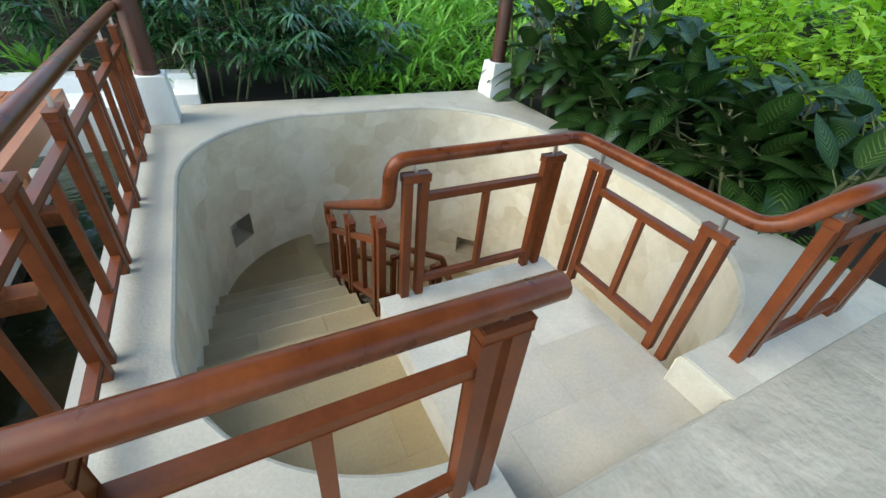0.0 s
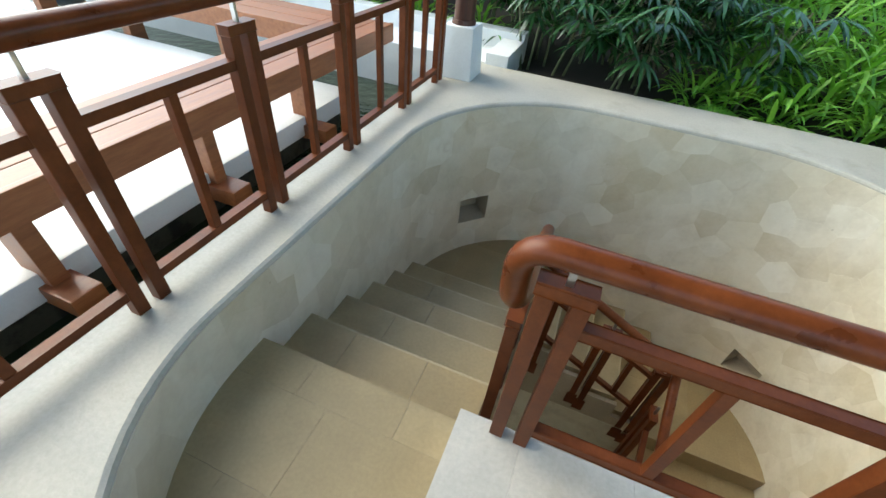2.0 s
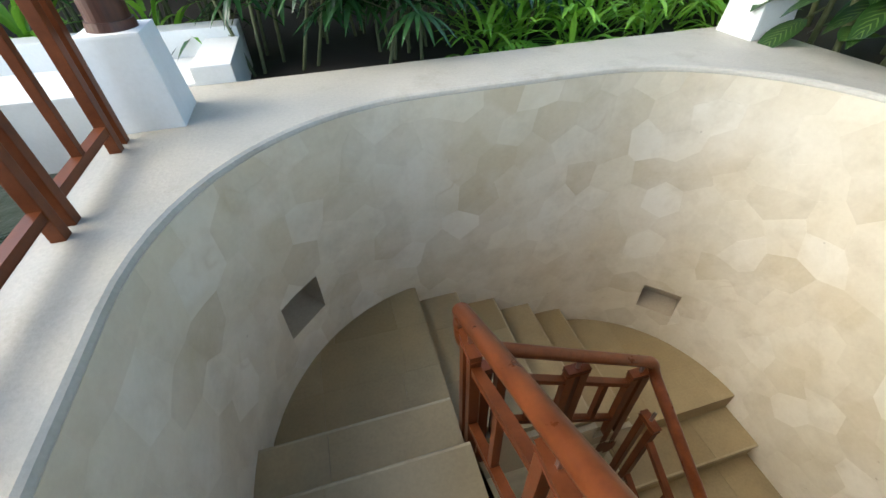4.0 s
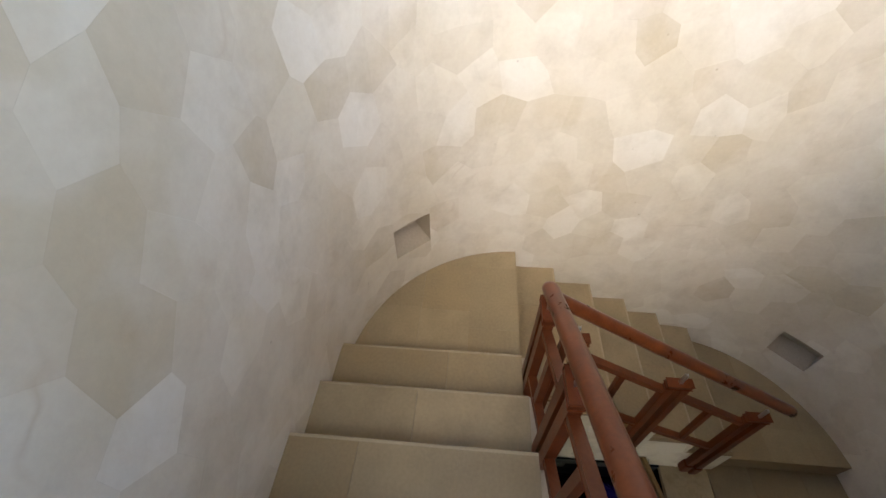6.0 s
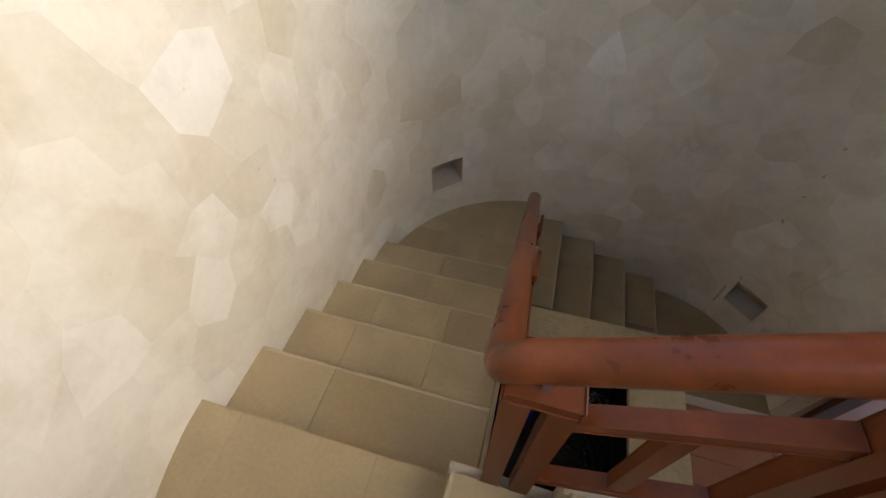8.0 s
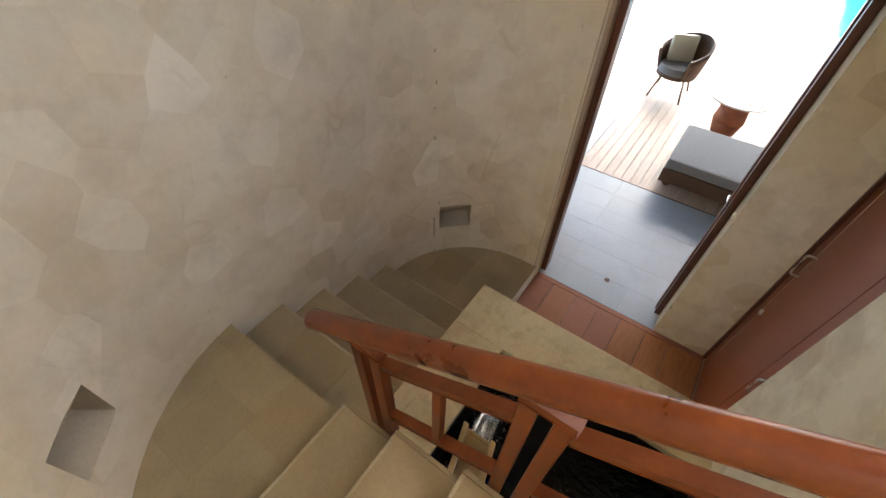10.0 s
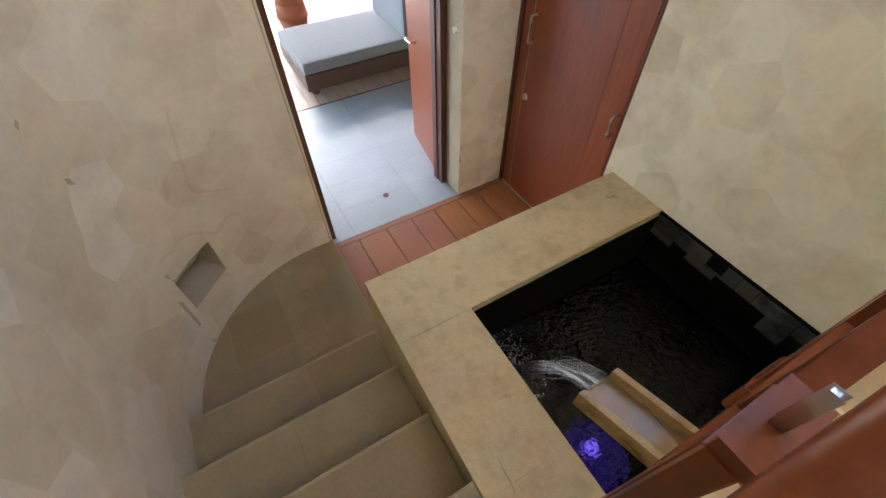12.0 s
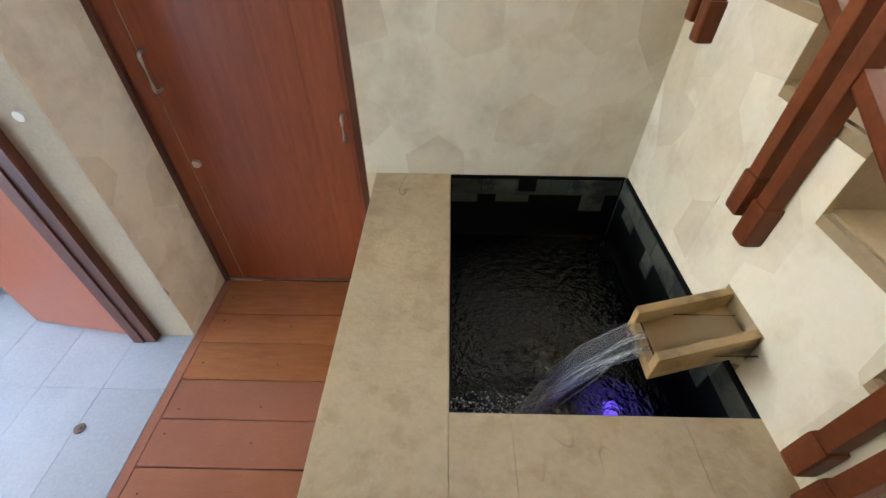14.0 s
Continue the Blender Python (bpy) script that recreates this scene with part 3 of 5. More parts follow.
def flight(name, count, place, z_top, width, bottom, label):
    """Steps in a row: place(u, v) gives the plan point at u along the walk and v across it. bottom: the floor's height, or None for a sloping soffit."""
    t = thing(name, (*place(0, width / 2), z_top - count * R), label, "staircase", kind="structure")
    going = {"flight_west": W_G, "flight_north": N_G, "flight_east": E_G, "flight_south": S_G}[name]
    side = []
    for k in range(count):
        z = z_top - k * R - 0.02
        side.append((-going + k * going if k else -0.05, z))
        side.append((k * going, z))
    side.append(((count - 1) * going, z_top - count * R - 0.02))
    if bottom is None:
        side += [((count - 1) * going, z_top - count * R - 0.25), (0.0, z_top - R - 0.22), (-0.05, z_top - R - 0.2)]
    else:
        side += [((count - 1) * going, bottom), (-0.05, bottom)]
    bm = bmesh.new()
    ends = []
    for w in (0.0, width):
        ends.append([bm.verts.new((*place(u, w), z)) for u, z in side])
    bm.faces.new(ends[0])
    bm.faces.new(ends[1][::-1])
    for i in range(len(side)):
        j = (i + 1) % len(side)
        bm.faces.new((ends[0][i], ends[0][j], ends[1][j], ends[1][i]))
    bmesh.ops.triangulate(bm, faces=bm.faces)
    part("flight_body", bm, M_STEP_BODY, t)
    rng = random.Random(name)
    for k in range(1, count):
        z = z_top - k * R
        marks = [0.0] + rng.choice(([0.38 * width], [0.62 * width], [0.3 * width, 0.68 * width], [0.5 * width])) + [width]
        for a, b in zip(marks, marks[1:]):
            bm = bmesh.new()
            p = [place(u, w) for u, w in (((k - 1) * going + 0.001, a + 0.001), (k * going - 0.004, a + 0.001), (k * going - 0.004, b - 0.001), ((k - 1) * going + 0.001, b - 0.001))]
            prism(bm, p, z - 0.03, z)
            part("tread", bm, M_STEP, t)
        bm = bmesh.new()
        out = [[place(k * going + u, w) for u, w in ((-0.004, 0.001), (f, 0.001), (f, width - 0.001), (-0.004, width - 0.001))] for f in (0.012, 0.012, 0.007)]
        rings = [[bm.verts.new((*c, h)) for c in ring] for ring, h in zip(out, (z - 0.03, z - 0.006, z + 0.0006))]
        for lo, hi in zip(rings, rings[1:]):
            for i in range(4):
                bm.faces.new((lo[i], lo[(i + 1) % 4], hi[(i + 1) % 4], hi[i]))
        bm.faces.new(rings[2])
        bm.faces.new(rings[0][::-1])
        part("nosing", bm, M_NOSE, t, "pale step edge, wear and caught light in its colour")
    return t


flight("flight_west", 6, lambda u, v: (XW - v, W_Y + u), Z_SW1, XW + 0.05, None, "flight of cream sandstone steps along the shaft wall")
flight("flight_north", 5, lambda u, v: (N_X + u, YN + v), Z_NW, Y1 - YN + 0.05, Z_GROUND, "flight of cream sandstone steps along the shaft wall")
flight("flight_east", 6, lambda u, v: (XE + v, E_Y - u), Z_NE, X1 - XE + 0.05, Z_GROUND, "flight of cream sandstone steps along the shaft wall")
flight("flight_south", 5, lambda u, v: (S_X - u, YS - v), Z_SE, YS - Y0 + 0.05, Z_GROUND - 0.3, "lowest flight of sandstone steps beside the plunge pool")

# ---- lower level: walls under the stairs, plunge pool, planks, doors ----
POOL = (1.356, 2.244, 2.249, 3.484)


def solid_wall(name, dims, label, material=None):
    return tagged(boxed(name, dims, material or M_GROUT, None, label), category="wall", kind="structure")


bm = bmesh.new()
for x0, x1, zt in [(0.93, N_X + 0.02, Z_NW - R - 0.05)] + [(N_X + 0.02 + k * N_G, N_X + 0.02 + (k + 1) * N_G, Z_NW - (k + 1) * R - 0.032) for k in range(4)]:
    box(bm, x0, x1, POOL[3], YN - 0.002, Z_GROUND - 0.9, zt - 0.02)
tagged(part("wall_north_well", bm, M_GROUT, None, "cream stone wall behind the plunge pool"), category="wall", kind="structure")
bm = bmesh.new()
for k in range(6):
    y1, y0 = (E_Y + 0.04 if k == 0 else E_Y - k * E_G - 0.012 + E_G), E_Y - 0.012 - k * E_G - (0.0)
    box(bm, POOL[1], XE - 0.002, y0 if k else E_Y - 0.012, y1 if k else POOL[3] + 0.07, Z_GROUND - 0.9, Z_NE - k * R - 0.006)
tagged(part("wall_east_well", bm, M_STEP_BODY, None, "cream stone wall carrying the steps and the water spout"), category="wall", kind="structure")

pool = thing("plunge_pool", (1.7, 2.7, Z_GROUND - 0.6), "sunken stone plunge pool with a worn sandstone rim", "pool")
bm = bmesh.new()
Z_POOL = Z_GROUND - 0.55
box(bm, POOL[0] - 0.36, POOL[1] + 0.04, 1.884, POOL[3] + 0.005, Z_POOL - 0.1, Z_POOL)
part("basin_floor", bm, M_POOL_BLACK, pool)
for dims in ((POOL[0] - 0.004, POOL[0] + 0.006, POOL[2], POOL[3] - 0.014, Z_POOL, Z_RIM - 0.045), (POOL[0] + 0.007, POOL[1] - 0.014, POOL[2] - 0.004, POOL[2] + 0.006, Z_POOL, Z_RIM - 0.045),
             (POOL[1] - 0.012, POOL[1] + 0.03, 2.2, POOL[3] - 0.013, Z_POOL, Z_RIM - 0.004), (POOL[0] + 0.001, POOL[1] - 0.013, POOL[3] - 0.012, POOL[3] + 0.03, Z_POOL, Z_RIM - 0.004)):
    boxed("basin_wall", dims, M_POOL_BLACK, pool, "black pool wall")
# mottled blocks along the water line of the north and east sides, uneven below
rng = random.Random(5)
for side in ("north", "east"):
    for course in range(2):
        q = (POOL[0] if side == "north" else POOL[2]) + 0.004
        stop = (POOL[1] if side == "north" else POOL[3]) - 0.02
        while q < stop - 0.02:
            w = min(rng.uniform(0.09, 0.2), stop - q)
            top = Z_RIM - 0.02 if course == 0 else Z_RIM - 0.112
            low = top - (0.088 if course == 0 else rng.uniform(0.03, 0.10))
            proud = rng.uniform(0.003, 0.008)
            if course == 0 or rng.random() < 0.75:
                dims = (q, q + w - 0.004, POOL[3] - 0.012 - proud, POOL[3] - 0.01, low, top) if side == "north" else (POOL[1] - 0.012 - proud, POOL[1] - 0.01, q, q + w - 0.004, low, top)
                boxed("basin_block", dims, M_POOL, pool)
            q += w
part("rim", box(bmesh.new(), 0.983, POOL[0], 1.885, POOL[3] - 0.001, Z_GROUND - 0.3, Z_RIM, 0.006), M_RIM, pool, "broad worn sandstone rim")
for xa, xb in ((POOL[0] + 0.0005, 1.53), (1.5305, 2.02), (2.0205, POOL[1] - 0.002)):
    part("rim", box(bmesh.new(), xa, xb, 1.885, POOL[2], Z_GROUND - 0.3, Z_RIM - 0.001, 0.002), M_RIM, pool, "broad worn sandstone rim")
bm = bmesh.new()
bmesh.ops.create_grid(bm, x_segments=30, y_segments=40, size=0.5)
for v in bm.verts:
    x, y = POOL[0] + (v.co.x + 0.5) * (POOL[1] - POOL[0]), POOL[2] + (v.co.y + 0.5) * (POOL[3] - POOL[2])
    d = math.hypot(x - 1.68, y - 2.42)
    v.co = (x, y, -3.96 + 0.010 * math.sin(d * 42) * math.exp(-d * 3.0) + 0.004 * noise.noise((x * 9, y * 9, 0)))
wat = part("pool_water", bm, M_WATER, None, "dark rippling water in the plunge pool", True)
tagged(wat, category="water", kind="structure")
# water spout with its stream, lamp under water
spout = thing("water_spout", (2.1, 2.47, -3.52), "wet sandstone spout pouring water into the plunge pool", "spout")
for nm, a, b, z0, z1 in (("trough_floor", 0.005, 0.195, -3.50, -3.46), ("trough_side", 0.005, 0.034, -3.461, -3.40), ("trough_side", 0.166, 0.195, -3.461, -3.40)):
    bm = box(bmesh.new(), 1.92, 2.262, a, b, z0, z1, 0.006)
    for v in bm.verts:
        v.co.y += 2.32 + 0.26 * (v.co.x - 1.92)
    part(nm, bm, M_SPOUT, spout)
bm = bmesh.new()
box(bm, 1.94, 2.25, 2.375, 2.52, -3.452, -3.442)
part("flowing_water", bm, M_CLEAR, spout)
cols, rows_ = 9, 18
verts, faces = [], []
for i in range(rows_ + 1):
    u = i / rows_
    for j in range(cols + 1):
        w = j / cols - 0.5
        x = 1.928 - (0.33 + 0.05 * noise.noise((j * 0.8, 2, 5))) * u + 0.012 * noise.noise((j * 0.9, i * 0.6, 3))
        y = 2.43 + w * 0.125 * (1 - 0.3 * u) - 0.045 * u + 0.022 * u * noise.noise((j * 1.3, i * 0.5, 7))
        z = -3.445 - 0.515 * u * u + 0.020 * noise.noise((j * 1.9, i * 0.9, 11)) * (0.3 + u)
        verts.append((x, y, z))
for i in range(rows_):
    for j in range(cols):
        k = i * (cols + 1) + j
        faces.append((k, k + 1, k + cols + 2, k + cols + 1))
stream = raw("water_stream", verts, faces, M_SPLASH, spout, "clear arching stream of water")
rng = random.Random(21)
for _ in range(9):
    verts, faces = [], []
    w, far_, rad, ph = rng.uniform(-0.5, 0.5), rng.uniform(0.26, 0.44), rng.uniform(0.0015, 0.005), rng.uniform(0, 9)
    n_, k_ = 15, 6
    for i in range(n_ + 1):
        u = i / n_
        x = 1.93 - far_ * u + 0.02 * noise.noise((ph, u * 4, 3))
        y = 2.43 + w * 0.13 * (1 - 0.2 * u) - 0.05 * u + 0.045 * u * noise.noise((ph, u * 3.5, 7))
        z = -3.437 - 0.52 * u * u + 0.03 * u * noise.noise((ph, u * 5, 11))
        r = rad * (0.75 + 0.6 * noise.noise((ph * 2, u * 7, 1))) * (1 - 0.35 * u)
        for j in range(k_):
            a = 2 * math.pi * j / k_
            verts.append((x, y + 1.5 * r * math.cos(a), z + r * math.sin(a)))
    for i in range(n_):
        for j in range(k_):
            k = (j + 1) % k_
            faces.append((i * k_ + j, i * k_ + k, (i + 1) * k_ + k, (i + 1) * k_ + j))
    faces += [tuple(range(k_))[::-1], tuple(n_ * k_ + j for j in range(k_))]
    raw("strand", verts, faces, M_SPLASH, stream)
bm = bmesh.new()
rng = random.Random(8)
for _ in range(520):
    a, d = rng.uniform(0, 6.3), rng.random() ** 0.8 * 0.2
    bmesh.ops.create_icosphere(bm, subdivisions=1, radius=rng.uniform(0.0012, 0.0045), matrix=pose(1.54 + d * math.cos(a) * 1.1, 2.41 + d * math.sin(a) * 0.6, -3.955) @ Matrix.Diagonal((1, 1, 0.5, 1)))
foam = part("foam", bm, M_FOAM, spout, "pale foam and bubbles where the stream lands", True)
foam["kind"] = "stuff"
M_GLOW, gt, gp = nodes_of("violet_lamp_glass")
gp.inputs["Emission Color"].default_value, gp.inputs["Emission Strength"].default_value = (0.24, 0.11, 1.0, 1), 0.5
# Glow colour for the violet light spread through the water round the lamp.
M_HALO, gt, gp = nodes_of("violet_halo")
gp.inputs["Base Color"].default_value = (0.05, 0.04, 0.12, 1)
gp.inputs["Emission Color"].default_value, gp.inputs["Emission Strength"].default_value = (0.13, 0.06, 0.75, 1), 0.03
LAMP = (2.04, 2.52, -4.05)
uw = thing("pool_lamp", (LAMP[0], LAMP[1], Z_POOL), "round violet underwater lamp in the plunge pool", "lamp")
bm = bmesh.new()
bmesh.ops.create_uvsphere(bm, u_segments=20, v_segments=10, radius=0.03, matrix=pose(*LAMP))
part("lens", bm, M_GLOW, uw, "bright violet lens", True)
# Added glowing disc imitates the lamp's light scattered in the water.
bm = bmesh.new()
bmesh.ops.create_cone(bm, cap_ends=True, segments=28, radius1=0.13, radius2=0.155, depth=0.03, matrix=pose(LAMP[0] + 0.03, LAMP[1], LAMP[2] - 0.04, 8, 6, 0))
part("bowl", bm, M_HALO, uw, "dim glowing disc for the violet halo in the water")
bm = bmesh.new()
bmesh.ops.create_cone(bm, cap_ends=True, segments=16, radius1=0.05, radius2=0.035, depth=LAMP[2] - 0.05 - Z_POOL, matrix=pose(LAMP[0], LAMP[1], (Z_POOL + LAMP[2] - 0.05) / 2))
part("lamp_foot", bm, M_POOL_BLACK, uw)

boxed("drain", (1.70, 1.79, POOL[3] - 0.024, POOL[3] - 0.010, Z_RIM - 0.085, Z_RIM - 0.018), M_POOL_BLACK, pool, "small dark overflow opening")
# lower west wall with the doorway, plank floor
XD = -0.115
for nm, dims in (("wall_west_lower_south", (XD - 0.13, XD, 0.6, 1.942, Z_GROUND - 0.1, -1.52)), ("wall_west_lower_north", (XD - 0.25, XD, 3.099, 4.2, Z_GROUND - 0.1, -1.52)),
                 ("wall_west_lintel", (XD - 0.25, XD, 1.942, 3.099, DOOR_HEAD, -1.52))):
    solid_wall(nm, dims, "cream stone wall beside the doorway")
solid_wall("ceiling_lower", (XD - 0.25, 0.02, 1.90, 3.6, -1.56, -1.46), "plain soffit over the lower passage", M_CEIL)
solid_wall("wall_west_return", (XD - 0.002, -0.003, 1.90, 1.938, Z_GROUND - 0.1, -1.57), "cream stone door reveal", M_HEX)
planks = thing("floor_planks", (0.4, 2.75, Z_GROUND), "worn reddish plank floor of the lower passage", "floor", kind="structure")
boxed("underlay", (XD, 0.985, 1.93, 3.56, Z_GROUND - 0.1, Z_GROUND - 0.03), M_FRAME, planks)
rng = random.Random(11)
boxed("edge_board", (XD + 0.002, XD + 0.05, 1.945, 3.545, Z_GROUND - 0.03, Z_GROUND + 0.002), M_PLANK, planks)
for y, y2 in zip((1.945, 2.145, 2.385, 2.61, 2.825, 3.057, 3.263), (2.145, 2.385, 2.61, 2.825, 3.057, 3.263, 3.545)):
    b = bmesh.new()
    box(b, XD + 0.053, 0.98, y, y2 - 0.006, Z_GROUND - 0.03, Z_GROUND + rng.uniform(-0.001, 0.002), 0.002)
    board = part("plank", b, M_PLANK, planks)
    for nx in (XD + 0.12, 0.42, 0.93):
        nail = bmesh.new()
        bmesh.ops.create_cone(nail, cap_ends=True, segments=8, radius1=0.005, radius2=0.004, depth=0.004, matrix=pose(nx + rng.uniform(-0.01, 0.01), y + 0.04 + rng.uniform(0, 0.11), Z_GROUND + 0.002))
        part("nail", nail, M_FRAME, board)
# White colour stands for the door light falling on the riser.
boxed("landing_riser", (0.0, 0.945, 1.925, 1.942, Z_GROUND, Z_SW - 0.013), M_LIT_RISER, planks, "riser painted pale for the door light on it")


def handle(parent, at, axis, length, material=M_METAL, out=(0, -0.05, 0)):
    a = Vector(at)
    d = Vector(axis) * length / 2
    o = Vector(out)
    sweep("door_handle", [a - d, a - d + o, a + d + o, a + d], 0.008, material, parent, "steel pull handle", corner=0.02, sides=8)


door2 = thing("door_1", (0.4, 3.56, Z_GROUND), "closed reddish hardwood door at the end of the passage", "door", kind="structure")
leaf_1 = boxed("door_leaf", (XD + 0.03, 0.885, 3.552, 3.59, Z_GROUND + 0.012, DOOR_HEAD), M_DOOR, door2)
for x in (0.06, 0.70):
    boxed("door_panel", (x + 0.004, x + (0.632 if x < 0.5 else 0.16), 3.5495, 3.556, Z_GROUND + 0.08, DOOR_HEAD - 0.1), M_DOOR, door2)
boxed("door_frame", (0.885, 0.932, 3.53, 3.60, Z_GROUND, DOOR_HEAD), M_FRAME, door2)
boxed("door_frame", (XD, XD + 0.028, 3.53, 3.60, Z_GROUND, DOOR_HEAD), M_FRAME, door2)
boxed("threshold", (XD + 0.03, 0.885, 3.545, 3.60, Z_GROUND, Z_GROUND + 0.01), M_METAL, door2)
handle(leaf_1, (0.04, 3.55, -3.10), (0, 0, 1), 0.17)
handle(leaf_1, (0.845, 3.55, -3.35), (0, 0, 1), 0.13)
bm = bmesh.new()
bmesh.ops.create_cone(bm, cap_ends=True, segments=20, radius1=0.025, radius2=0.02, depth=0.02, matrix=pose(0.045, 3.545, -3.57, 90, 0, 0))
part("lock_rose", bm, M_METAL, leaf_1)

for sgn, y, nm in ((1, 1.942, "door_2"), (-1, 3.099, "door_3")):
    d = thing(nm, (-0.5, y, Z_GROUND), "open hardwood door leaf folded out to the terrace", "door", kind="structure")
    ya, yb = sorted((y, y + sgn * 0.05))
    xf = XD - 0.26 if sgn < 0 else XD - 0.115
    boxed("door_frame", (xf, xf + 0.06, ya, yb, Z_GROUND, DOOR_HEAD), M_FRAME, d)
    boxed("door_stop", (xf - 0.06, xf - 0.002, ya - 0.01, yb - 0.005, Z_GROUND + 0.004, DOOR_HEAD), M_FRAME, d)
    swing, xh = (0.10 if sgn < 0 else -0.30), xf - 0.07
    bm = bmesh.new()
    box(bm, xh - 0.645, xh, y - 0.022, y + 0.022, Z_GROUND + 0.015, DOOR_HEAD, 0.003)
    for v in bm.verts:
        v.co.y += swing * (xh - v.co.x) / 0.66
    leaf_ob = part("door_leaf", bm, M_DOOR, d)
    for z in (Z_GROUND + 0.16, Z_GROUND + 1.0, Z_GROUND + 1.85):
        boxed("hinge", (xh - 0.015, xh + 0.02, y + sgn * 0.024 - 0.004, y + sgn * 0.024 + 0.004, z, z + 0.1), M_METAL, d)
    handle(leaf_ob, (xh - 0.475, y + swing * 0.72 + sgn * 0.02, -3.44), (1, 0, 0), 0.10, out=(0, sgn * 0.06, 0))
bm = bmesh.new()
bmesh.ops.create_cone(bm, cap_ends=True, segments=18, radius1=0.026, radius2=0.02, depth=0.016, matrix=pose(-0.20, 3.092, -3.10, 90, 0, 0))
part("door_bumper", bm, M_PILLOW, bpy.data.objects["door_3"], "round white wall knob")

# ---- terrace outside the lower door ----
terrace = thing("terrace_floor", (-3, 2, Z_GROUND - 0.05), "pale grey stone terrace floor outside the doorway", "floor", kind="structure")
boxed("slab", (-9.0, XD - 0.002, -6.0, 9.0, Z_GROUND - 0.25, Z_GROUND - 0.03), M_TERRACE, terrace)
for i in range(6):
    for j in range(3):
        x0, y0 = -2.1 + i * 0.33, 1.52 + j * 0.62
        boxed("paving", (x0 + 0.001, min(x0 + 0.329, XD - 0.003), y0 + 0.001, y0 + 0.619, Z_GROUND - 0.03, Z_GROUND - 0.002), M_TERRACE, terrace)
boxed("paving", (-9.0, XD - 0.003, -6.0, 1.518, Z_GROUND - 0.03, Z_GROUND - 0.002), M_TERRACE, terrace)
boxed("paving", (-2.1, XD - 0.003, 3.382, 9.0, Z_GROUND - 0.03, Z_GROUND - 0.002), M_TERRACE, terrace)
boxed("strip", (-2.112, -2.102, 1.52, 9.0, Z_GROUND - 0.03, Z_GROUND + 0.001), M_FRAME, terrace)
y = 1.53
while y < 5.4:
    boxed("deck_board", (-6.2, -2.115, y, y + 0.108, Z_GROUND - 0.03, Z_GROUND), M_DECK, terrace)
    y += 0.113
bm = bmesh.new()
bmesh.ops.create_cone(bm, cap_ends=True, segments=16, radius1=0.028, radius2=0.024, depth=0.008, matrix=pose(-0.43, 2.55, Z_GROUND))
bmesh.ops.create_cone(bm, cap_ends=True, segments=12, radius1=0.013, radius2=0.010, depth=0.010, matrix=pose(-0.43, 2.55, Z_GROUND + 0.003))
part("floor_drain", bm, M_WICKER, terrace, "small round floor drain")
boxed("terrace_post", (-4.66, -4.38, 0.55, 0.83, Z_GROUND, -1.0), M_WHITE, terrace, "cream terrace post", 0.01)
tagged(boxed("swimming_pool_water", (-30, -9.0, -12, 12, Z_GROUND - 0.2, Z_GROUND - 0.12), M_BLUE, None, "turquoise swimming pool water"), category="water", kind="structure")

day = thing("daybed", (-2.75, 3.05, Z_GROUND), "low dark wooden daybed with a grey cushion on the terrace", "daybed")
part("frame", box(bmesh.new(), -3.25, -2.25, 2.48, 3.9, Z_GROUND + 0.09, Z_GROUND + 0.27, 0.012), M_WICKER, day)
part("cushion", box(bmesh.new(), -3.24, -2.26, 2.49, 3.89, Z_GROUND + 0.272, Z_GROUND + 0.40, 0.035), M_CUSHION, day)
part("back_cushion", box(bmesh.new(), -3.2, -2.3, 3.70, 3.93, Z_GROUND + 0.38, Z_GROUND + 0.8, 0.05), M_CUSHION, day)
for x in (-3.15, -2.35):
    for y in (2.58, 3.8):
        bm = bmesh.new()
        bmesh.ops.create_uvsphere(bm, u_segments=12, v_segments=8, radius=0.055, matrix=pose(x, y, Z_GROUND + 0.053))
        bmesh.ops.create_cone(bm, cap_ends=True, segments=12, radius1=0.03, radius2=0.045, depth=0.07, matrix=pose(x, y, Z_GROUND + 0.12))
        part("leg", bm, M_FRAME, day, smooth=True)

chair = thing("armchair", (-4.85, 1.92, Z_GROUND), "brown woven barrel armchair with grey seat and cream pillow", "chair")
verts, faces = [], []
n = 22
for i in range(n + 1):
    a = radians(-125 + 250 * i / n)
    lift = 0.22 + 0.28 * (0.5 + 0.5 * math.cos(a))
    for rr, z in ((0.31, 0.36), (0.33, 0.46), (0.36, 0.36 + lift * 0.7), (0.375, 0.36 + lift), (0.34, 0.36 + lift + 0.012), (0.32, 0.36 + lift * 0.7), (0.29, 0.46), (0.28, 0.36)):
        verts.append((-4.85 - rr * math.cos(a - 0.5), 1.92 - rr * math.sin(a - 0.5), Z_GROUND + z))
for i in range(n):
    for j in range(8):
        k = (j + 1) % 8
        faces.append((i * 8 + j, i * 8 + k, (i + 1) * 8 + k, (i + 1) * 8 + j))
faces += [tuple(range(8)), tuple(range(n * 8, n * 8 + 8))[::-1]]
raw("barrel_back", verts, faces, M_WICKER, chair)
bm = bmesh.new()
bmesh.ops.create_cone(bm, cap_ends=True, segments=28, radius1=0.30, radius2=0.29, depth=0.06, matrix=pose(-4.85, 1.92, Z_GROUND + 0.35))
part("seat_frame", bm, M_WICKER, chair)
bm = bmesh.new()
bmesh.ops.create_cone(bm, cap_ends=True, segments=28, radius1=0.285, radius2=0.26, depth=0.1, matrix=pose(-4.83, 1.92, Z_GROUND + 0.43))
part("seat_cushion", bm, M_CUSHION, chair, smooth=False)
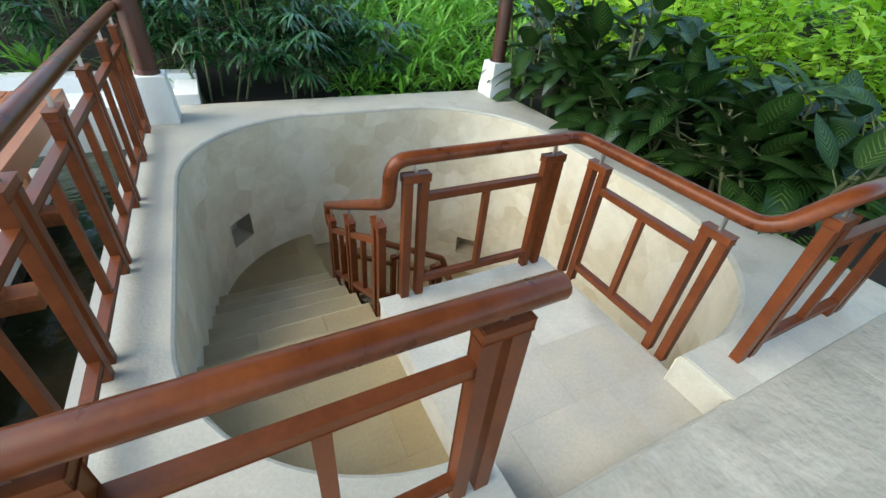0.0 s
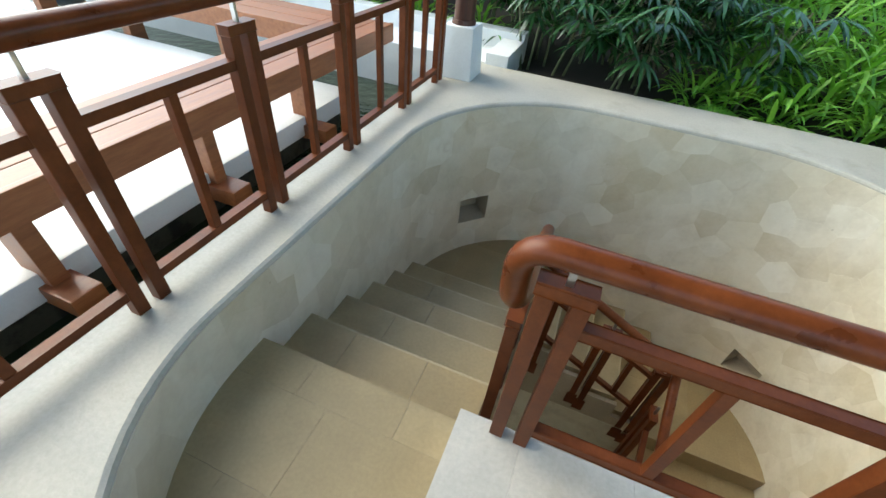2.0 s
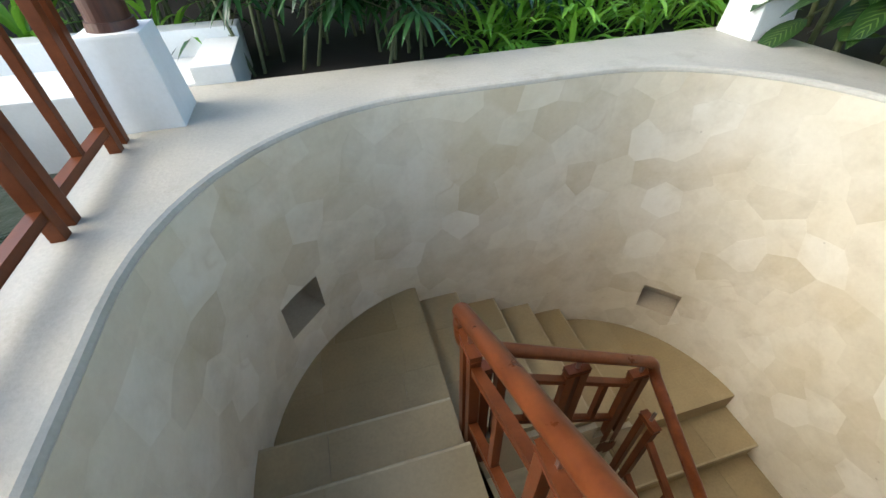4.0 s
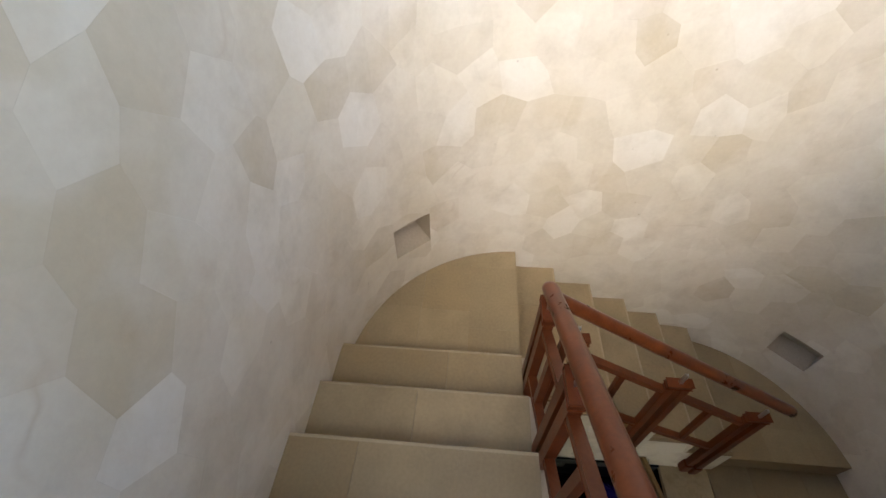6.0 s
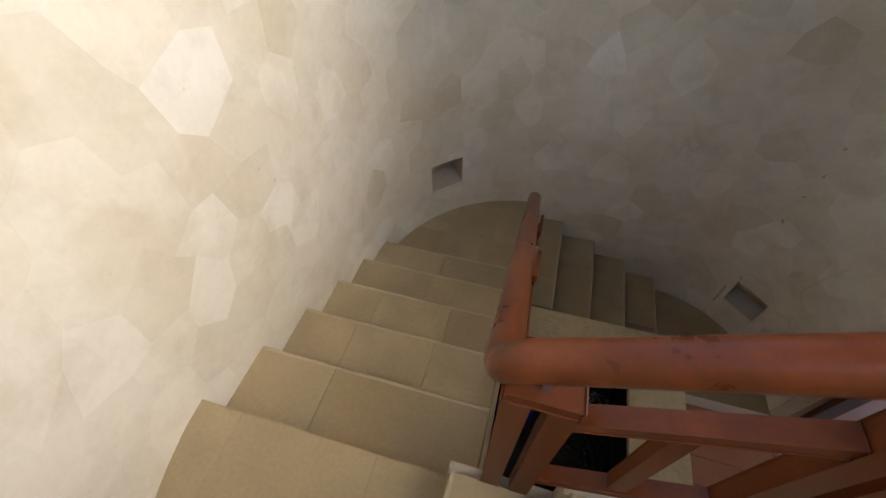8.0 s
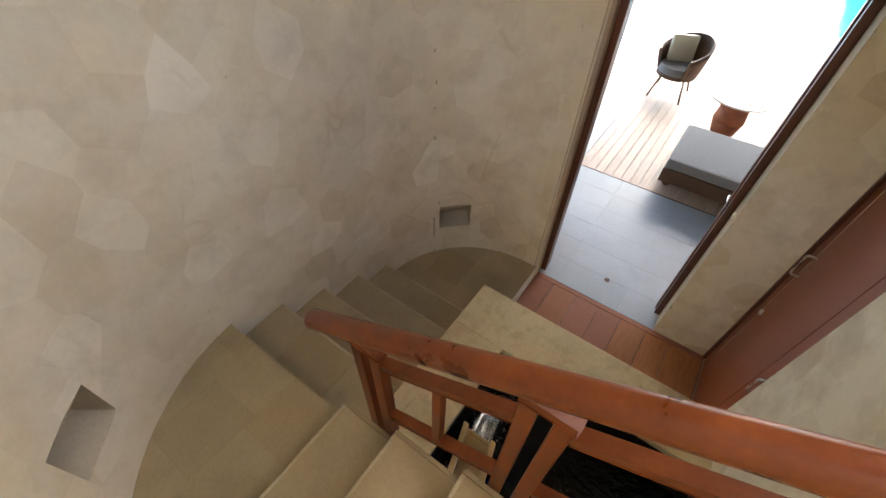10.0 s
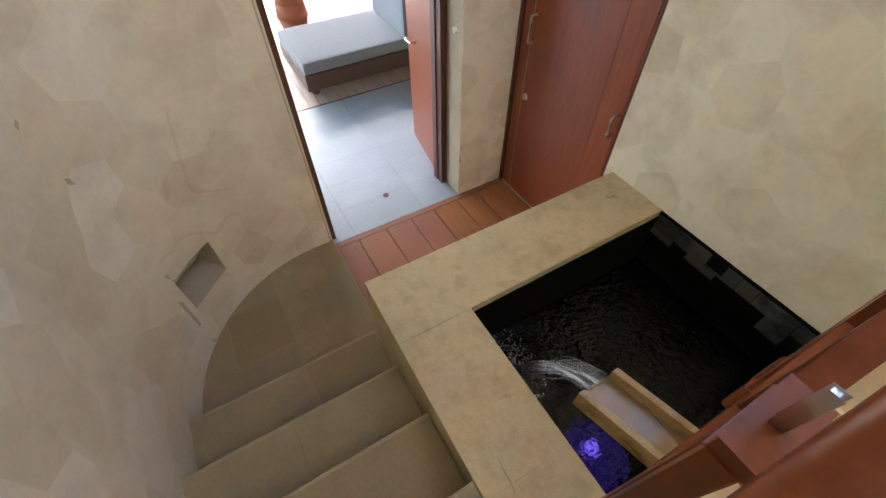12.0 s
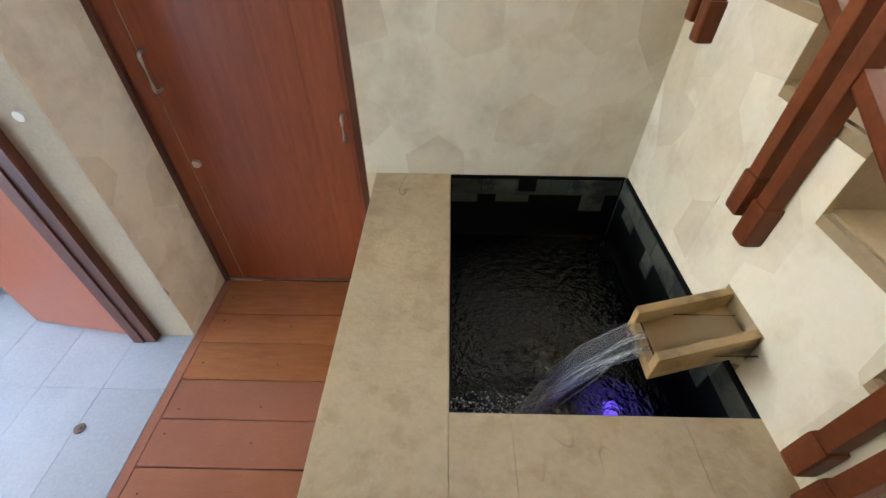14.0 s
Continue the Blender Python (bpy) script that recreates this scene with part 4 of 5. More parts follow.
bm = box(bmesh.new(), -0.19, 0.19, -0.06, 0.06, -0.19, 0.19, 0.05)
bmesh.ops.transform(bm, matrix=pose(-5.0, 1.85, Z_GROUND + 0.66, -14, 0, 115), verts=bm.verts)
part("pillow", bm, M_PILLOW, chair)
for dx, dy in ((0.24, 0.2), (0.24, -0.2), (-0.22, 0.2), (-0.22, -0.2)):
    sweep("leg", [(-4.85 + dx * 0.85, 1.92 + dy * 0.85, Z_GROUND + 0.34), (-4.85 + dx * 1.25, 1.92 + dy * 1.25, Z_GROUND + 0.005)], 0.016, M_WICKER, chair, sides=8)

table = thing("side_table", (-4.15, 2.9, Z_GROUND), "round mosaic side table on a terracotta base", "table")
bm = bmesh.new()
bmesh.ops.create_cone(bm, cap_ends=True, segments=40, radius1=0.40, radius2=0.42, depth=0.03, matrix=pose(-4.15, 2.9, Z_GROUND + 0.53))
top_ob = part("tabletop", bm, M_WHITE, table)
for k in range(9):
    boxed("mosaic_strip", (-4.15 - 0.26, -4.15 + 0.26, 2.9 - 0.30 + k * 0.07, 2.9 - 0.27 + k * 0.07, Z_GROUND + 0.545, Z_GROUND + 0.5485), M_BLUE if k % 2 else M_TERRA, top_ob)
bm = bmesh.new()
for z0, z1, r1, r2 in ((0.0, 0.18, 0.16, 0.21), (0.18, 0.36, 0.21, 0.19), (0.36, 0.515, 0.19, 0.12)):
    bmesh.ops.create_cone(bm, cap_ends=True, segments=24, radius1=r1, radius2=r2, depth=z1 - z0, matrix=pose(-4.15, 2.9, Z_GROUND + (z0 + z1) / 2))
part("base", bm, M_TERRA, table, smooth=True)


# ---- railings ----
PW, GAP, RH = 0.046, 0.086, 0.037          # post width, spacing of a pair, handrail radius


def railing(name, label, stretches, handrails, at, feet=False):
    """Pairs of square posts under a cap, with two bars and a baluster between, and a round handrail on steel pins.
    stretches: lists of pair places (x, y, foot, cap top, low bar), along one straight line."""
    t = thing(name, at, label, "railing", group="railings")
    for pairs in stretches:
        d = Vector((pairs[-1][0] - pairs[0][0], pairs[-1][1] - pairs[0][1], 0)).normalized()
        fall = (pairs[-1][2] - pairs[0][2]) / math.hypot(pairs[-1][0] - pairs[0][0], pairs[-1][1] - pairs[0][1])
        for x, y, base, cap, low in pairs:
            for s in (-0.5, 0.5):
                px_, py_ = x + d.x * GAP * s, y + d.y * GAP * s
                foot = base + fall * GAP * s
                bm = bmesh.new()
                bar(bm, (px_, py_, foot), (px_, py_, cap - 0.02 + 0.0), PW, PW, 0.004, (d.x, d.y, 0))
                post_ob = part("post", bm, M_RAIL, t)
                if feet:
                    bm = bmesh.new()
                    bar(bm, (px_, py_, foot - 0.012), (px_, py_, foot + 0.12), PW + 0.016, PW + 0.016, 0.014, (d.x, d.y, 0))
                    part("post_foot", bm, M_RAIL, post_ob)
            bm = bmesh.new()
            bar(bm, (x - d.x * (GAP / 2 + PW / 2 + 0.002), y - d.y * (GAP / 2 + PW / 2 + 0.002), cap - 0.012), (x + d.x * (GAP / 2 + PW / 2 + 0.002), y + d.y * (GAP / 2 + PW / 2 + 0.002), cap - 0.012), PW + 0.004, 0.036, 0.004)
            cap_ob = part("cap", bm, M_RAIL, t)
            bm = bmesh.new()
            bar(bm, (x, y, cap), (x, y, cap + (0.10 if feet else 0.072)), 0.012, 0.012, 0.003, (1, 0, 0))
            part("pin", bm, M_METAL, cap_ob, "thin steel pin")
        for a, b in zip(pairs, pairs[1:]):
            k = GAP / 2 + PW / 2 - 0.004
            run = math.hypot(b[0] - a[0], b[1] - a[1])
            ends = []
            for za, zb in ((a[3] - 0.125, b[3] - 0.125), (a[4], b[4])):
                sl = (zb - za) / run
                p = (a[0] + d.x * k, a[1] + d.y * k, za + sl * k)
                q = (b[0] - d.x * k, b[1] - d.y * k, zb - sl * k)
                bm = bmesh.new()
                bar(bm, p, q, 0.036, 0.036, 0.003)
                part("rail_bar", bm, M_RAIL, t)
                ends.append((Vector(p) + Vector(q)) / 2)
            bm = bmesh.new()
            bar(bm, ends[1] + Vector((0, 0, 0.014)), ends[0] - Vector((0, 0, 0.014)), 0.034, 0.034, 0.003, (d.x, d.y, 0))
            part("baluster", bm, M_RAIL, t)
    for pts in handrails:
        sweep("handrail", pts, RH, M_HANDRAIL, t, "polished round hardwood handrail", 0.92)
    return t


def level(points, z, cap=0.80, low=0.10):
    return [(x, y, z - 0.01, z + cap, z + low) for x, y in points]


XR, YR = XW + 0.03, YN - 0.02              # the well's sides that carry the posts
railing("railing", "reddish hardwood balustrade along the ledge", [level([(-0.225, y) for y in (0.92, 1.74, 2.435, 3.13, 3.855, 4.46)], 0)],
        [[(-0.225, 0.60, 0.90), (-0.225, 4.72, 0.90)]], (-0.225, 2.6, 0))
railing("railing", "reddish hardwood balustrade beside the entry steps", [level([(0.0, 0.77), (0.84, 0.77)], 0, 0.77)],
        [[(-0.6, 0.77, 0.83), (0.98, 0.77, 0.83)]], (0.4, 0.77, 0))
railing("railing", "reddish hardwood balustrade round the entry platform",
        [level([(2.31, 0.74), (3.11, 0.74)], 0, 0.76), level([(2.14, 1.02), (2.14, 1.72)], -R, 0.745), level([(1.965, 1.90), (1.13, 1.90)], -R, 0.745)],
        [[(3.6, 0.74, 0.86), (2.30, 0.74, 0.86), (2.14, 0.86, 0.67), (2.14, 1.90, 0.66), (1.005, 1.90, 0.655), (1.01, 1.945, 0.42), (XR, 2.08, 0.33), (XR, 3.50, -0.44)]], (2.1, 1.4, -R))


def sloped(fixed, places, axis, start, nose_z, sign, slope, rail_z, rail_slope=None):
    out = []
    for q in places:
        run = sign * (q - start)
        nose = nose_z - slope * run
        cap = rail_z - (rail_slope or slope) * run - 0.115
        p = (fixed, q) if axis == "y" else (q, fixed)
        out.append((p[0], p[1], nose - 0.42, cap, nose + 0.06))
    return out


railing("railing", "sloping reddish hardwood balustrade of the top flight", [sloped(XR, (2.16, 2.78, 3.38), "y", W_Y, Z_SW1, 1, R / W_G, 0.40)], [], (XR, 2.7, -1), True)
railing("railing", "sloping reddish hardwood balustrade of the second flight", [sloped(YR, (1.20, 1.70, 2.18), "x", N_X, Z_NW, 1, R / N_G, -0.68)],
        [[(XR, 3.44, -0.41), (XR + 0.002, YR, -0.50), (XR + 0.012, YR, -0.69), (2.245, YR, -1.345), (2.262, YR - 0.03, -1.44), (2.262, 1.86, -2.445)]], (1.7, YR, -1.7), True)
railing("railing", "sloping reddish hardwood balustrade of the third flight", [sloped(2.215, (3.32, 2.665, 2.06), "y", E_Y, Z_NE, -1, R / E_G, -1.47, 0.60)], [], (2.215, 2.7, -2.6), True)


# ---- columns and roof ----
def column(name, x, y):
    t = thing(name, (x, y, 0), "dark round wooden column on a white stone plinth", "column", group="columns")
    bm = bmesh.new()
    lo = [bm.verts.new((x + a * 0.155, y + b * 0.155, -0.005)) for a, b in ((-1, -1), (1, -1), (1, 1), (-1, 1))]
    hi = [bm.verts.new((x + a * 0.125, y + b * 0.125, 0.40)) for a, b in ((-1, -1), (1, -1), (1, 1), (-1, 1))]
    bm.faces.new(hi), bm.faces.new(lo[::-1])
    for i in range(4):
        bm.faces.new((lo[i], lo[(i + 1) % 4], hi[(i + 1) % 4], hi[i]))
    bmesh.ops.bevel(bm, geom=list(bm.edges), offset=0.012, segments=2, profile=0.7, affect="EDGES")
    part("plinth", bm, M_WHITE, t, "white stone plinth")
    bm = bmesh.new()
    bmesh.ops.create_cone(bm, cap_ends=True, segments=28, radius1=0.085, radius2=0.08, depth=3.6, matrix=pose(x, y, 2.2))
    bmesh.ops.create_cone(bm, cap_ends=True, segments=28, radius1=0.10, radius2=0.095, depth=0.04, matrix=pose(x, y, 0.415))
    part("shaft", bm, M_COLUMN, t, smooth=False)


column("column", -0.13, 4.74)
column("column", 3.58, 4.92)
tagged(boxed("ceiling", (-0.7, 4.4, -2.4, 5.5, 4.0, 4.15), M_CEIL, None, "plain pavilion ceiling"), category="ceiling", kind="structure")

# ---- outside, upper west: water channel, stone platform, bench ----
# Both run on unseen westwards to keep sun off the terrace below.
tagged(boxed("pond_water", (-7.5, LEDGE_W - 0.001, -4, 5.2, -0.50, -0.42), M_POND, None, "dark reflecting pond water"), category="water", kind="structure")
tagged(boxed("pond_bed", (-7.5, LEDGE_W - 0.001, -4, 5.2, -0.9, -0.5), M_POOL, None, "stone bed of the upper pond, lengthened unseen to block sun"), category="floor", kind="structure")
plat = thing("stone_platform", (-2.5, 1.5, -0.42), "bright white stone platform standing in the pond", "platform", kind="structure")
part("slab", box(bmesh.new(), -5.8, -0.85, -4.0, 4.12, -0.24, -0.10, 0.01), M_WHITE, plat)
boxed("footing", (-5.7, -0.93, -4.0, 4.04, -0.5, -0.24), M_POOL, plat)
bench = thing("bench", (-0.95, 2.0, -0.2), "long reddish plank bench on angled wooden legs over the pond", "bench")
for i, x in enumerate((-1.20, -1.035, -0.87)):
    part("seat_board", box(bmesh.new(), x, x + 0.158, -3.5, 4.62, 0.29, 0.325, 0.006), M_BENCH, bench)
part("apron", box(bmesh.new(), -0.745, -0.71, -3.5, 4.62, 0.19, 0.33, 0.006), M_BENCH, bench)
for y in (-1.0, -0.1, 0.8, 1.7, 2.6, 3.5):
    bm = bmesh.new()
    box(bm, -0.95, -0.80, y, y + 0.075, -0.16, 0.29, 0.006)
    leg_ob = part("leg", bm, M_BENCH, bench)
    bm = bmesh.new()
    box(bm, -1.0, -0.66, y - 0.03, y + 0.105, -0.26, -0.16, 0.008)
    part("foot", bm, M_BENCH, leg_ob)
bench2 = thing("bench", (-2.6, 4.45, -0.42), "long reddish plank bench crossing the pond", "bench")
for y in (4.12, 4.30, 4.475):
    part("seat_board", box(bmesh.new(), -5.5, -1.205, y, y + 0.168, 0.29, 0.325, 0.006), M_BENCH, bench2)
part("apron", box(bmesh.new(), -5.5, -1.205, 4.085, 4.118, 0.17, 0.33, 0.006), M_BENCH, bench2)
for x in (-2.2, -3.4, -4.6):
    part("leg", box(bmesh.new(), x, x + 0.1, 4.14, 4.3, -0.5, 0.29, 0.006), M_BENCH, bench2)
curb = thing("pond_kerb", (-2, 5.5, -0.5), "white stone kerb steps at the edge of the pond", "kerb", kind="structure")
part("step", box(bmesh.new(), -5.5, -0.02, 5.2, 5.75, -0.5, 0.0, 0.01), M_WHITE, curb)
part("step", box(bmesh.new(), -0.018, 0.20, 5.143, 5.75, -0.5, 0.10, 0.01), M_WHITE, curb)
part("step", box(bmesh.new(), -5.5, 0.20, 5.752, 5.95, -0.5, 0.16, 0.01), M_WHITE, curb)


# ---- ground ----
def terrain():
    verts, faces = [], []
    xs = list(np.linspace(-14, 16, 61)) + [40.0, 120.0]
    xs = [-120.0, -40.0] + xs
    ys = list(np.linspace(-6, 18, 49)) + [40.0, 120.0]
    for y in ys:
        for x in xs:
            d = max(0.0, y - 5.9, (x - 3.9) if y < 12 else 0)
            z = -0.16 + 0.16 * min(d, 12) + 0.05 * noise.noise((x * 0.7, y * 0.7, 0))
            verts.append((x, y, z))
    w = len(xs)
    for j in range(len(ys) - 1):
        for i in range(w - 1):
            cx_, cy_ = (xs[i] + xs[i + 1]) / 2, (ys[j] + ys[j + 1]) / 2
            if cy_ > 5.9 or cx_ > 3.74 or (cy_ > 5.1 and cx_ > 0.2):
                faces.append((j * w + i, j * w + i + 1, (j + 1) * w + i + 1, (j + 1) * w + i))
    return raw("ground_garden", verts, faces, M_SOIL, None, "dark planted garden soil")


tagged(terrain(), category="ground", kind="structure")
tagged(boxed("ground_strip_north", (0.2, 5.0, 5.142, 6.2, -0.6, -0.15), M_SOIL, None, "dark soil below the ledge"), category="ground", kind="structure")
tagged(boxed("ground_strip_east", (3.722, 4.2, -6, 5.14, -0.6, -0.14), M_SOIL, None, "dark soil below the ledge"), category="ground", kind="structure")
tagged(boxed("ground_south", (-0.38, 120, -120, -4.002, -0.6, -0.12), M_FLOOR, None, "paved ground behind the pavilion"), category="ground", kind="structure")
tagged(boxed("ground_low", (-160, -0.4, -120, 120, Z_GROUND - 0.9, Z_GROUND - 0.27), M_TERRACE, None, "pale lower ground"), category="ground", kind="structure")


# ---- plants ----
class Blades:
    """Gathers leaf blades for one plant."""

    def __init__(self):
        self.v, self.f, self.uv = [], [], []

    def blade(self, root, way, length, width, droop=0.5, segs=5, fold=0.25, shape="lance"):
        root, way = Vector(root), Vector(way).normalized()
        side = way.cross(Vector((0, 0, 1)))
        side = side.normalized() if side.length > 1e-3 else Vector((1, 0, 0))
        p, d = root.copy(), way.copy()
        start = len(self.v)
        for i in range(segs + 1):
            u = i / segs
            if shape == "lance":
                w = width * (math.sin(math.pi * min(1.0, 0.12 + 0.88 * u)) ** 0.75)
            elif shape == "oval":
                w = width * math.sin(math.pi * (0.04 + 0.96 * u) ** 0.85) ** 0.8
            else:
                w = width * (1 - u) ** 0.5
            if i == segs:
                w = 0.002
            up = side.cross(d).normalized()
            for s, k in ((-1, fold), (0, 0.0), (1, fold)):
                self.v.append(tuple(p + side * (s * w / 2) + up * (k * w / 2)))
                self.uv.append((0.5 + s * 0.5, u))
            d = (d + Vector((0, 0, -droop / segs))).normalized()
            p = p + d * (length / segs)
        for i in range(segs):
            for j in range(2):
                a = start + i * 3 + j
                self.f.append((a, a + 1, a + 4, a + 3))

    def stem(self, a, b, r0, r1, sides=5):
        a, b = Vector(a), Vector(b)
        d = (b - a).normalized()
        s = d.cross(Vector((0.3, 0.9, 0.1))).normalized()
        t = d.cross(s)
        start = len(self.v)
        for p, r in ((a, r0), (b, r1)):
            for j in range(sides):
                q = 2 * math.pi * j / sides
                self.v.append(tuple(p + s * math.cos(q) * r + t * math.sin(q) * r))
                self.uv.append((0, 0))
        for j in range(sides):
            k = (j + 1) % sides
            self.f.append((start + j, start + k, start + sides + k, start + sides + j))

    def put(self, name, mat, parent, label=""):
        return raw(name, self.v, self.f, mat, parent, label, self.uv)


def fan_palm(rng, x, y, z, h):
    t = thing("fan_palm", (x, y, z), "clump of dark green slender fan palms", "plant", group="garden plants")
    st, lf = Blades(), Blades()
    for _ in range(rng.randint(4, 6)):
        bx, by = x + rng.uniform(-0.25, 0.25), y + rng.uniform(-0.25, 0.25)
        hh = h * rng.uniform(0.6, 1.05)
        tip = Vector((bx + rng.uniform(-0.25, 0.25), by + rng.uniform(-0.3, 0.15), z + hh))
        st.stem((bx, by, z - 0.05), tip, 0.014, 0.010)
        for k in range(rng.randint(7, 9)):
            u = rng.uniform(0.35, 1.0)
            root = Vector((bx, by, z)).lerp(tip, u)
            a = rng.uniform(0, 2 * math.pi)
            way = Vector((math.cos(a), math.sin(a), rng.uniform(0.2, 0.8))).normalized()
            hub = root + way * rng.uniform(0.18, 0.34)
            st.stem(root, hub, 0.005, 0.004, 3)
            side = way.cross(Vector((0, 0, 1))).normalized()
            nl = rng.randint(7, 9)
            for i in range(nl):
                q = radians(-80 + 160 * i / (nl - 1))
                d = way * math.cos(q) + side * math.sin(q) + Vector((0, 0, -0.15))
                lf.blade(hub, d, rng.uniform(0.24, 0.36), rng.uniform(0.030, 0.042), rng.uniform(0.5, 1.1), 4, 0.2)
    st.put("stem", M_STEM, t)
    lf.put("leaves", M_PALM, t)


def strap_plant(rng, x, y, z, h, mat=None, n=46):
    t = thing("strap_leaf_plant", (x, y, z), "bright green clump of arching strap leaves", "plant", group="garden plants")
    lf = Blades()
    for _ in range(n):
        a = rng.uniform(0, 2 * math.pi)
        r = rng.uniform(0, 0.22)
        lift = rng.uniform(0.0, 0.6) * h
        way = (math.cos(a) * rng.uniform(0.25, 1.0), math.sin(a) * rng.uniform(0.25, 1.0), rng.uniform(0.5, 1.4))
        lf.blade((x + r * math.cos(a), y + r * math.sin(a), z + lift), way, h * rng.uniform(0.45, 0.85), rng.uniform(0.028, 0.05), rng.uniform(0.9, 1.9), 6, 0.3)
    lf.put("leaves", mat or M_STRAP, t)


def fern(rng, x, y, z, h):
    t = thing("fern", (x, y, z), "low bright green fern with feathered fronds", "plant", group="garden plants")
    lf = Blades()
    for _ in range(11):
        a = rng.uniform(0, 2 * math.pi)
        d = Vector((math.cos(a), math.sin(a), rng.uniform(0.5, 1.1))).normalized()
        p = Vector((x, y, z))
        for i in range(13):
            side = d.cross(Vector((0, 0, 1))).normalized()
            w = h * 0.28 * math.sin(math.pi * (0.12 + 0.88 * i / 13))
            for s in (-1, 1):
                lf.blade(p, side * s + d * 0.45, w, 0.026, 0.3, 2, 0.1)
            d = (d + Vector((0, 0, -0.11))).normalized()
            p = p + d * (h / 12)
    lf.put("fronds", M_FERN, t)


def spotted_cane(rng, x, y, z, h):
    t = thing("spotted_cane_plant", (x, y, z), "tall plant with broad yellow-veined leaves, darkened for shade", "plant", group="garden plants")
    st, lf = Blades(), Blades()
    for _ in range(rng.randint(2, 3)):
        bx, by = x + rng.uniform(-0.2, 0.2), y + rng.uniform(-0.2, 0.2)
        hh = h * rng.uniform(0.65, 1.1)
        tip = Vector((bx + rng.uniform(-0.3, 0.1), by + rng.uniform(-0.2, 0.2), z + hh))
        st.stem((bx, by, z - 0.05), tip, 0.022, 0.016, 6)
        for k in range(rng.randint(8, 10)):
            u = 0.3 + 0.7 * k / 9
            root = Vector((bx, by, z)).lerp(tip, min(u, 1.0))
            a = k * 2.4 + rng.uniform(-1.1, 1.1)
            way = Vector((math.cos(a), math.sin(a), rng.uniform(-0.4, 1.5)))
            hub = root + way.normalized() * rng.uniform(0.06, 0.26)
            st.stem(root, hub, 0.009, 0.006, 4)
            lf.blade(hub, way, rng.uniform(0.30, 0.58), rng.uniform(0.15, 0.26), rng.uniform(0.1, 1.3), 8, rng.uniform(0.0, 0.35), "oval")
    st.put("stem", M_STEM, t)
    lf.put("leaves", M_CANE, t)


def shrub(rng, x, y, z, h, mat, n=240, size=0.13):
    t = thing("shrub", (x, y, z), "bright yellow-green leafy shrub", "plant", group="garden plants")
    st, lf = Blades(), Blades()
    for _ in range(9):
        a = rng.uniform(0, 2 * math.pi)
        tip = Vector((x + math.cos(a) * h * 0.5 * rng.random(), y + math.sin(a) * h * 0.5 * rng.random(), z + h * rng.uniform(0.5, 1.0)))
        st.stem((x, y, z - 0.05), tip, 0.016, 0.006, 4)
        for _ in range(n // 9):
            p = Vector((x, y, z)).lerp(tip, rng.uniform(0.3, 1.0)) + Vector((rng.gauss(0, 0.13), rng.gauss(0, 0.13), rng.gauss(0, 0.10)))
            b = rng.uniform(0, 2 * math.pi)
            lf.blade(p, (math.cos(b), math.sin(b), rng.uniform(-0.1, 0.7)), size * rng.uniform(0.7, 1.5), size * rng.uniform(0.35, 0.6), rng.uniform(0.3, 1.0), 3, 0.2, "oval")
    st.put("stem", M_STEM, t)
    lf.put("leaves", mat, t)


def ground_at(x, y):
    d = max(0.0, y - 5.9, x - 3.9)
    return -0.18 + 0.16 * min(d, 12)


rng = random.Random(3)
for x, y, h in ((-5.2, 6.6, 1.3), (-4.1, 6.5, 1.4), (-3.0, 6.5, 1.3), (-2.1, 6.7, 1.5), (-1.1, 6.4, 1.35), (-0.3, 6.6, 1.5), (0.45, 5.75, 1.0), (0.9, 6.4, 1.5), (1.35, 5.75, 0.95), (1.9, 6.5, 1.4),
                (-4.6, 7.6, 1.8), (-3.2, 7.6, 1.9), (-1.8, 7.7, 2.0), (-0.5, 7.6, 1.9), (0.6, 7.5, 2.0), (1.6, 7.6, 1.9), (2.1, 5.9, 0.9), (-6.4, 6.9, 1.6), (-5.8, 8.2, 2.0), (0.2, 8.6, 2.1), (-1.2, 8.8, 2.2), (1.3, 8.7, 2.1), (-2.6, 8.9, 2.1), (-4.0, 8.8, 2.0), (0.1, 6.3, 1.2), (1.5, 6.15, 1.2)):
    fan_palm(rng, x, y, ground_at(x, y), h)
for x, y, h in ((2.6, 6.3, 1.0), (3.1, 6.0, 0.9), (3.7, 6.4, 1.1), (2.5, 7.2, 1.3), (3.4, 7.1, 1.3), (4.3, 6.9, 1.3), (3.0, 8.0, 1.4), (4.0, 8.0, 1.4), (5.0, 7.7, 1.3), (4.7, 6.1, 1.0), (5.4, 6.7, 1.2), (2.4, 8.6, 1.5), (3.6, 9.0, 1.6), (5.0, 9.0, 1.6), (6.2, 8.0, 1.5), (2.9, 6.7, 1.1), (3.5, 6.6, 1.1), (4.1, 7.4, 1.3), (2.2, 7.6, 1.3), (4.9, 8.4, 1.5), (4.0, 6.0, 0.9), (3.3, 6.3, 0.8), (2.3, 6.5, 0.9), (2.2, 5.75, 0.6), (2.6, 5.55, 0.5), (2.9, 5.8, 0.65), (3.2, 5.5, 0.5), (3.55, 5.7, 0.65), (3.9, 5.5, 0.55), (4.2, 5.8, 0.7), (2.45, 6.0, 0.7), (1.9, 5.6, 0.45), (4.4, 5.5, 0.6), (-0.4, 6.15, 0.6), (-1.2, 6.15, 0.65), (-2.0, 6.2, 0.6), (-2.8, 6.15, 0.65), (-3.6, 6.2, 0.6), (-4.4, 6.15, 0.65), (-5.2, 6.2, 0.6)):
    strap_plant(rng, x, y, ground_at(x, y), h)
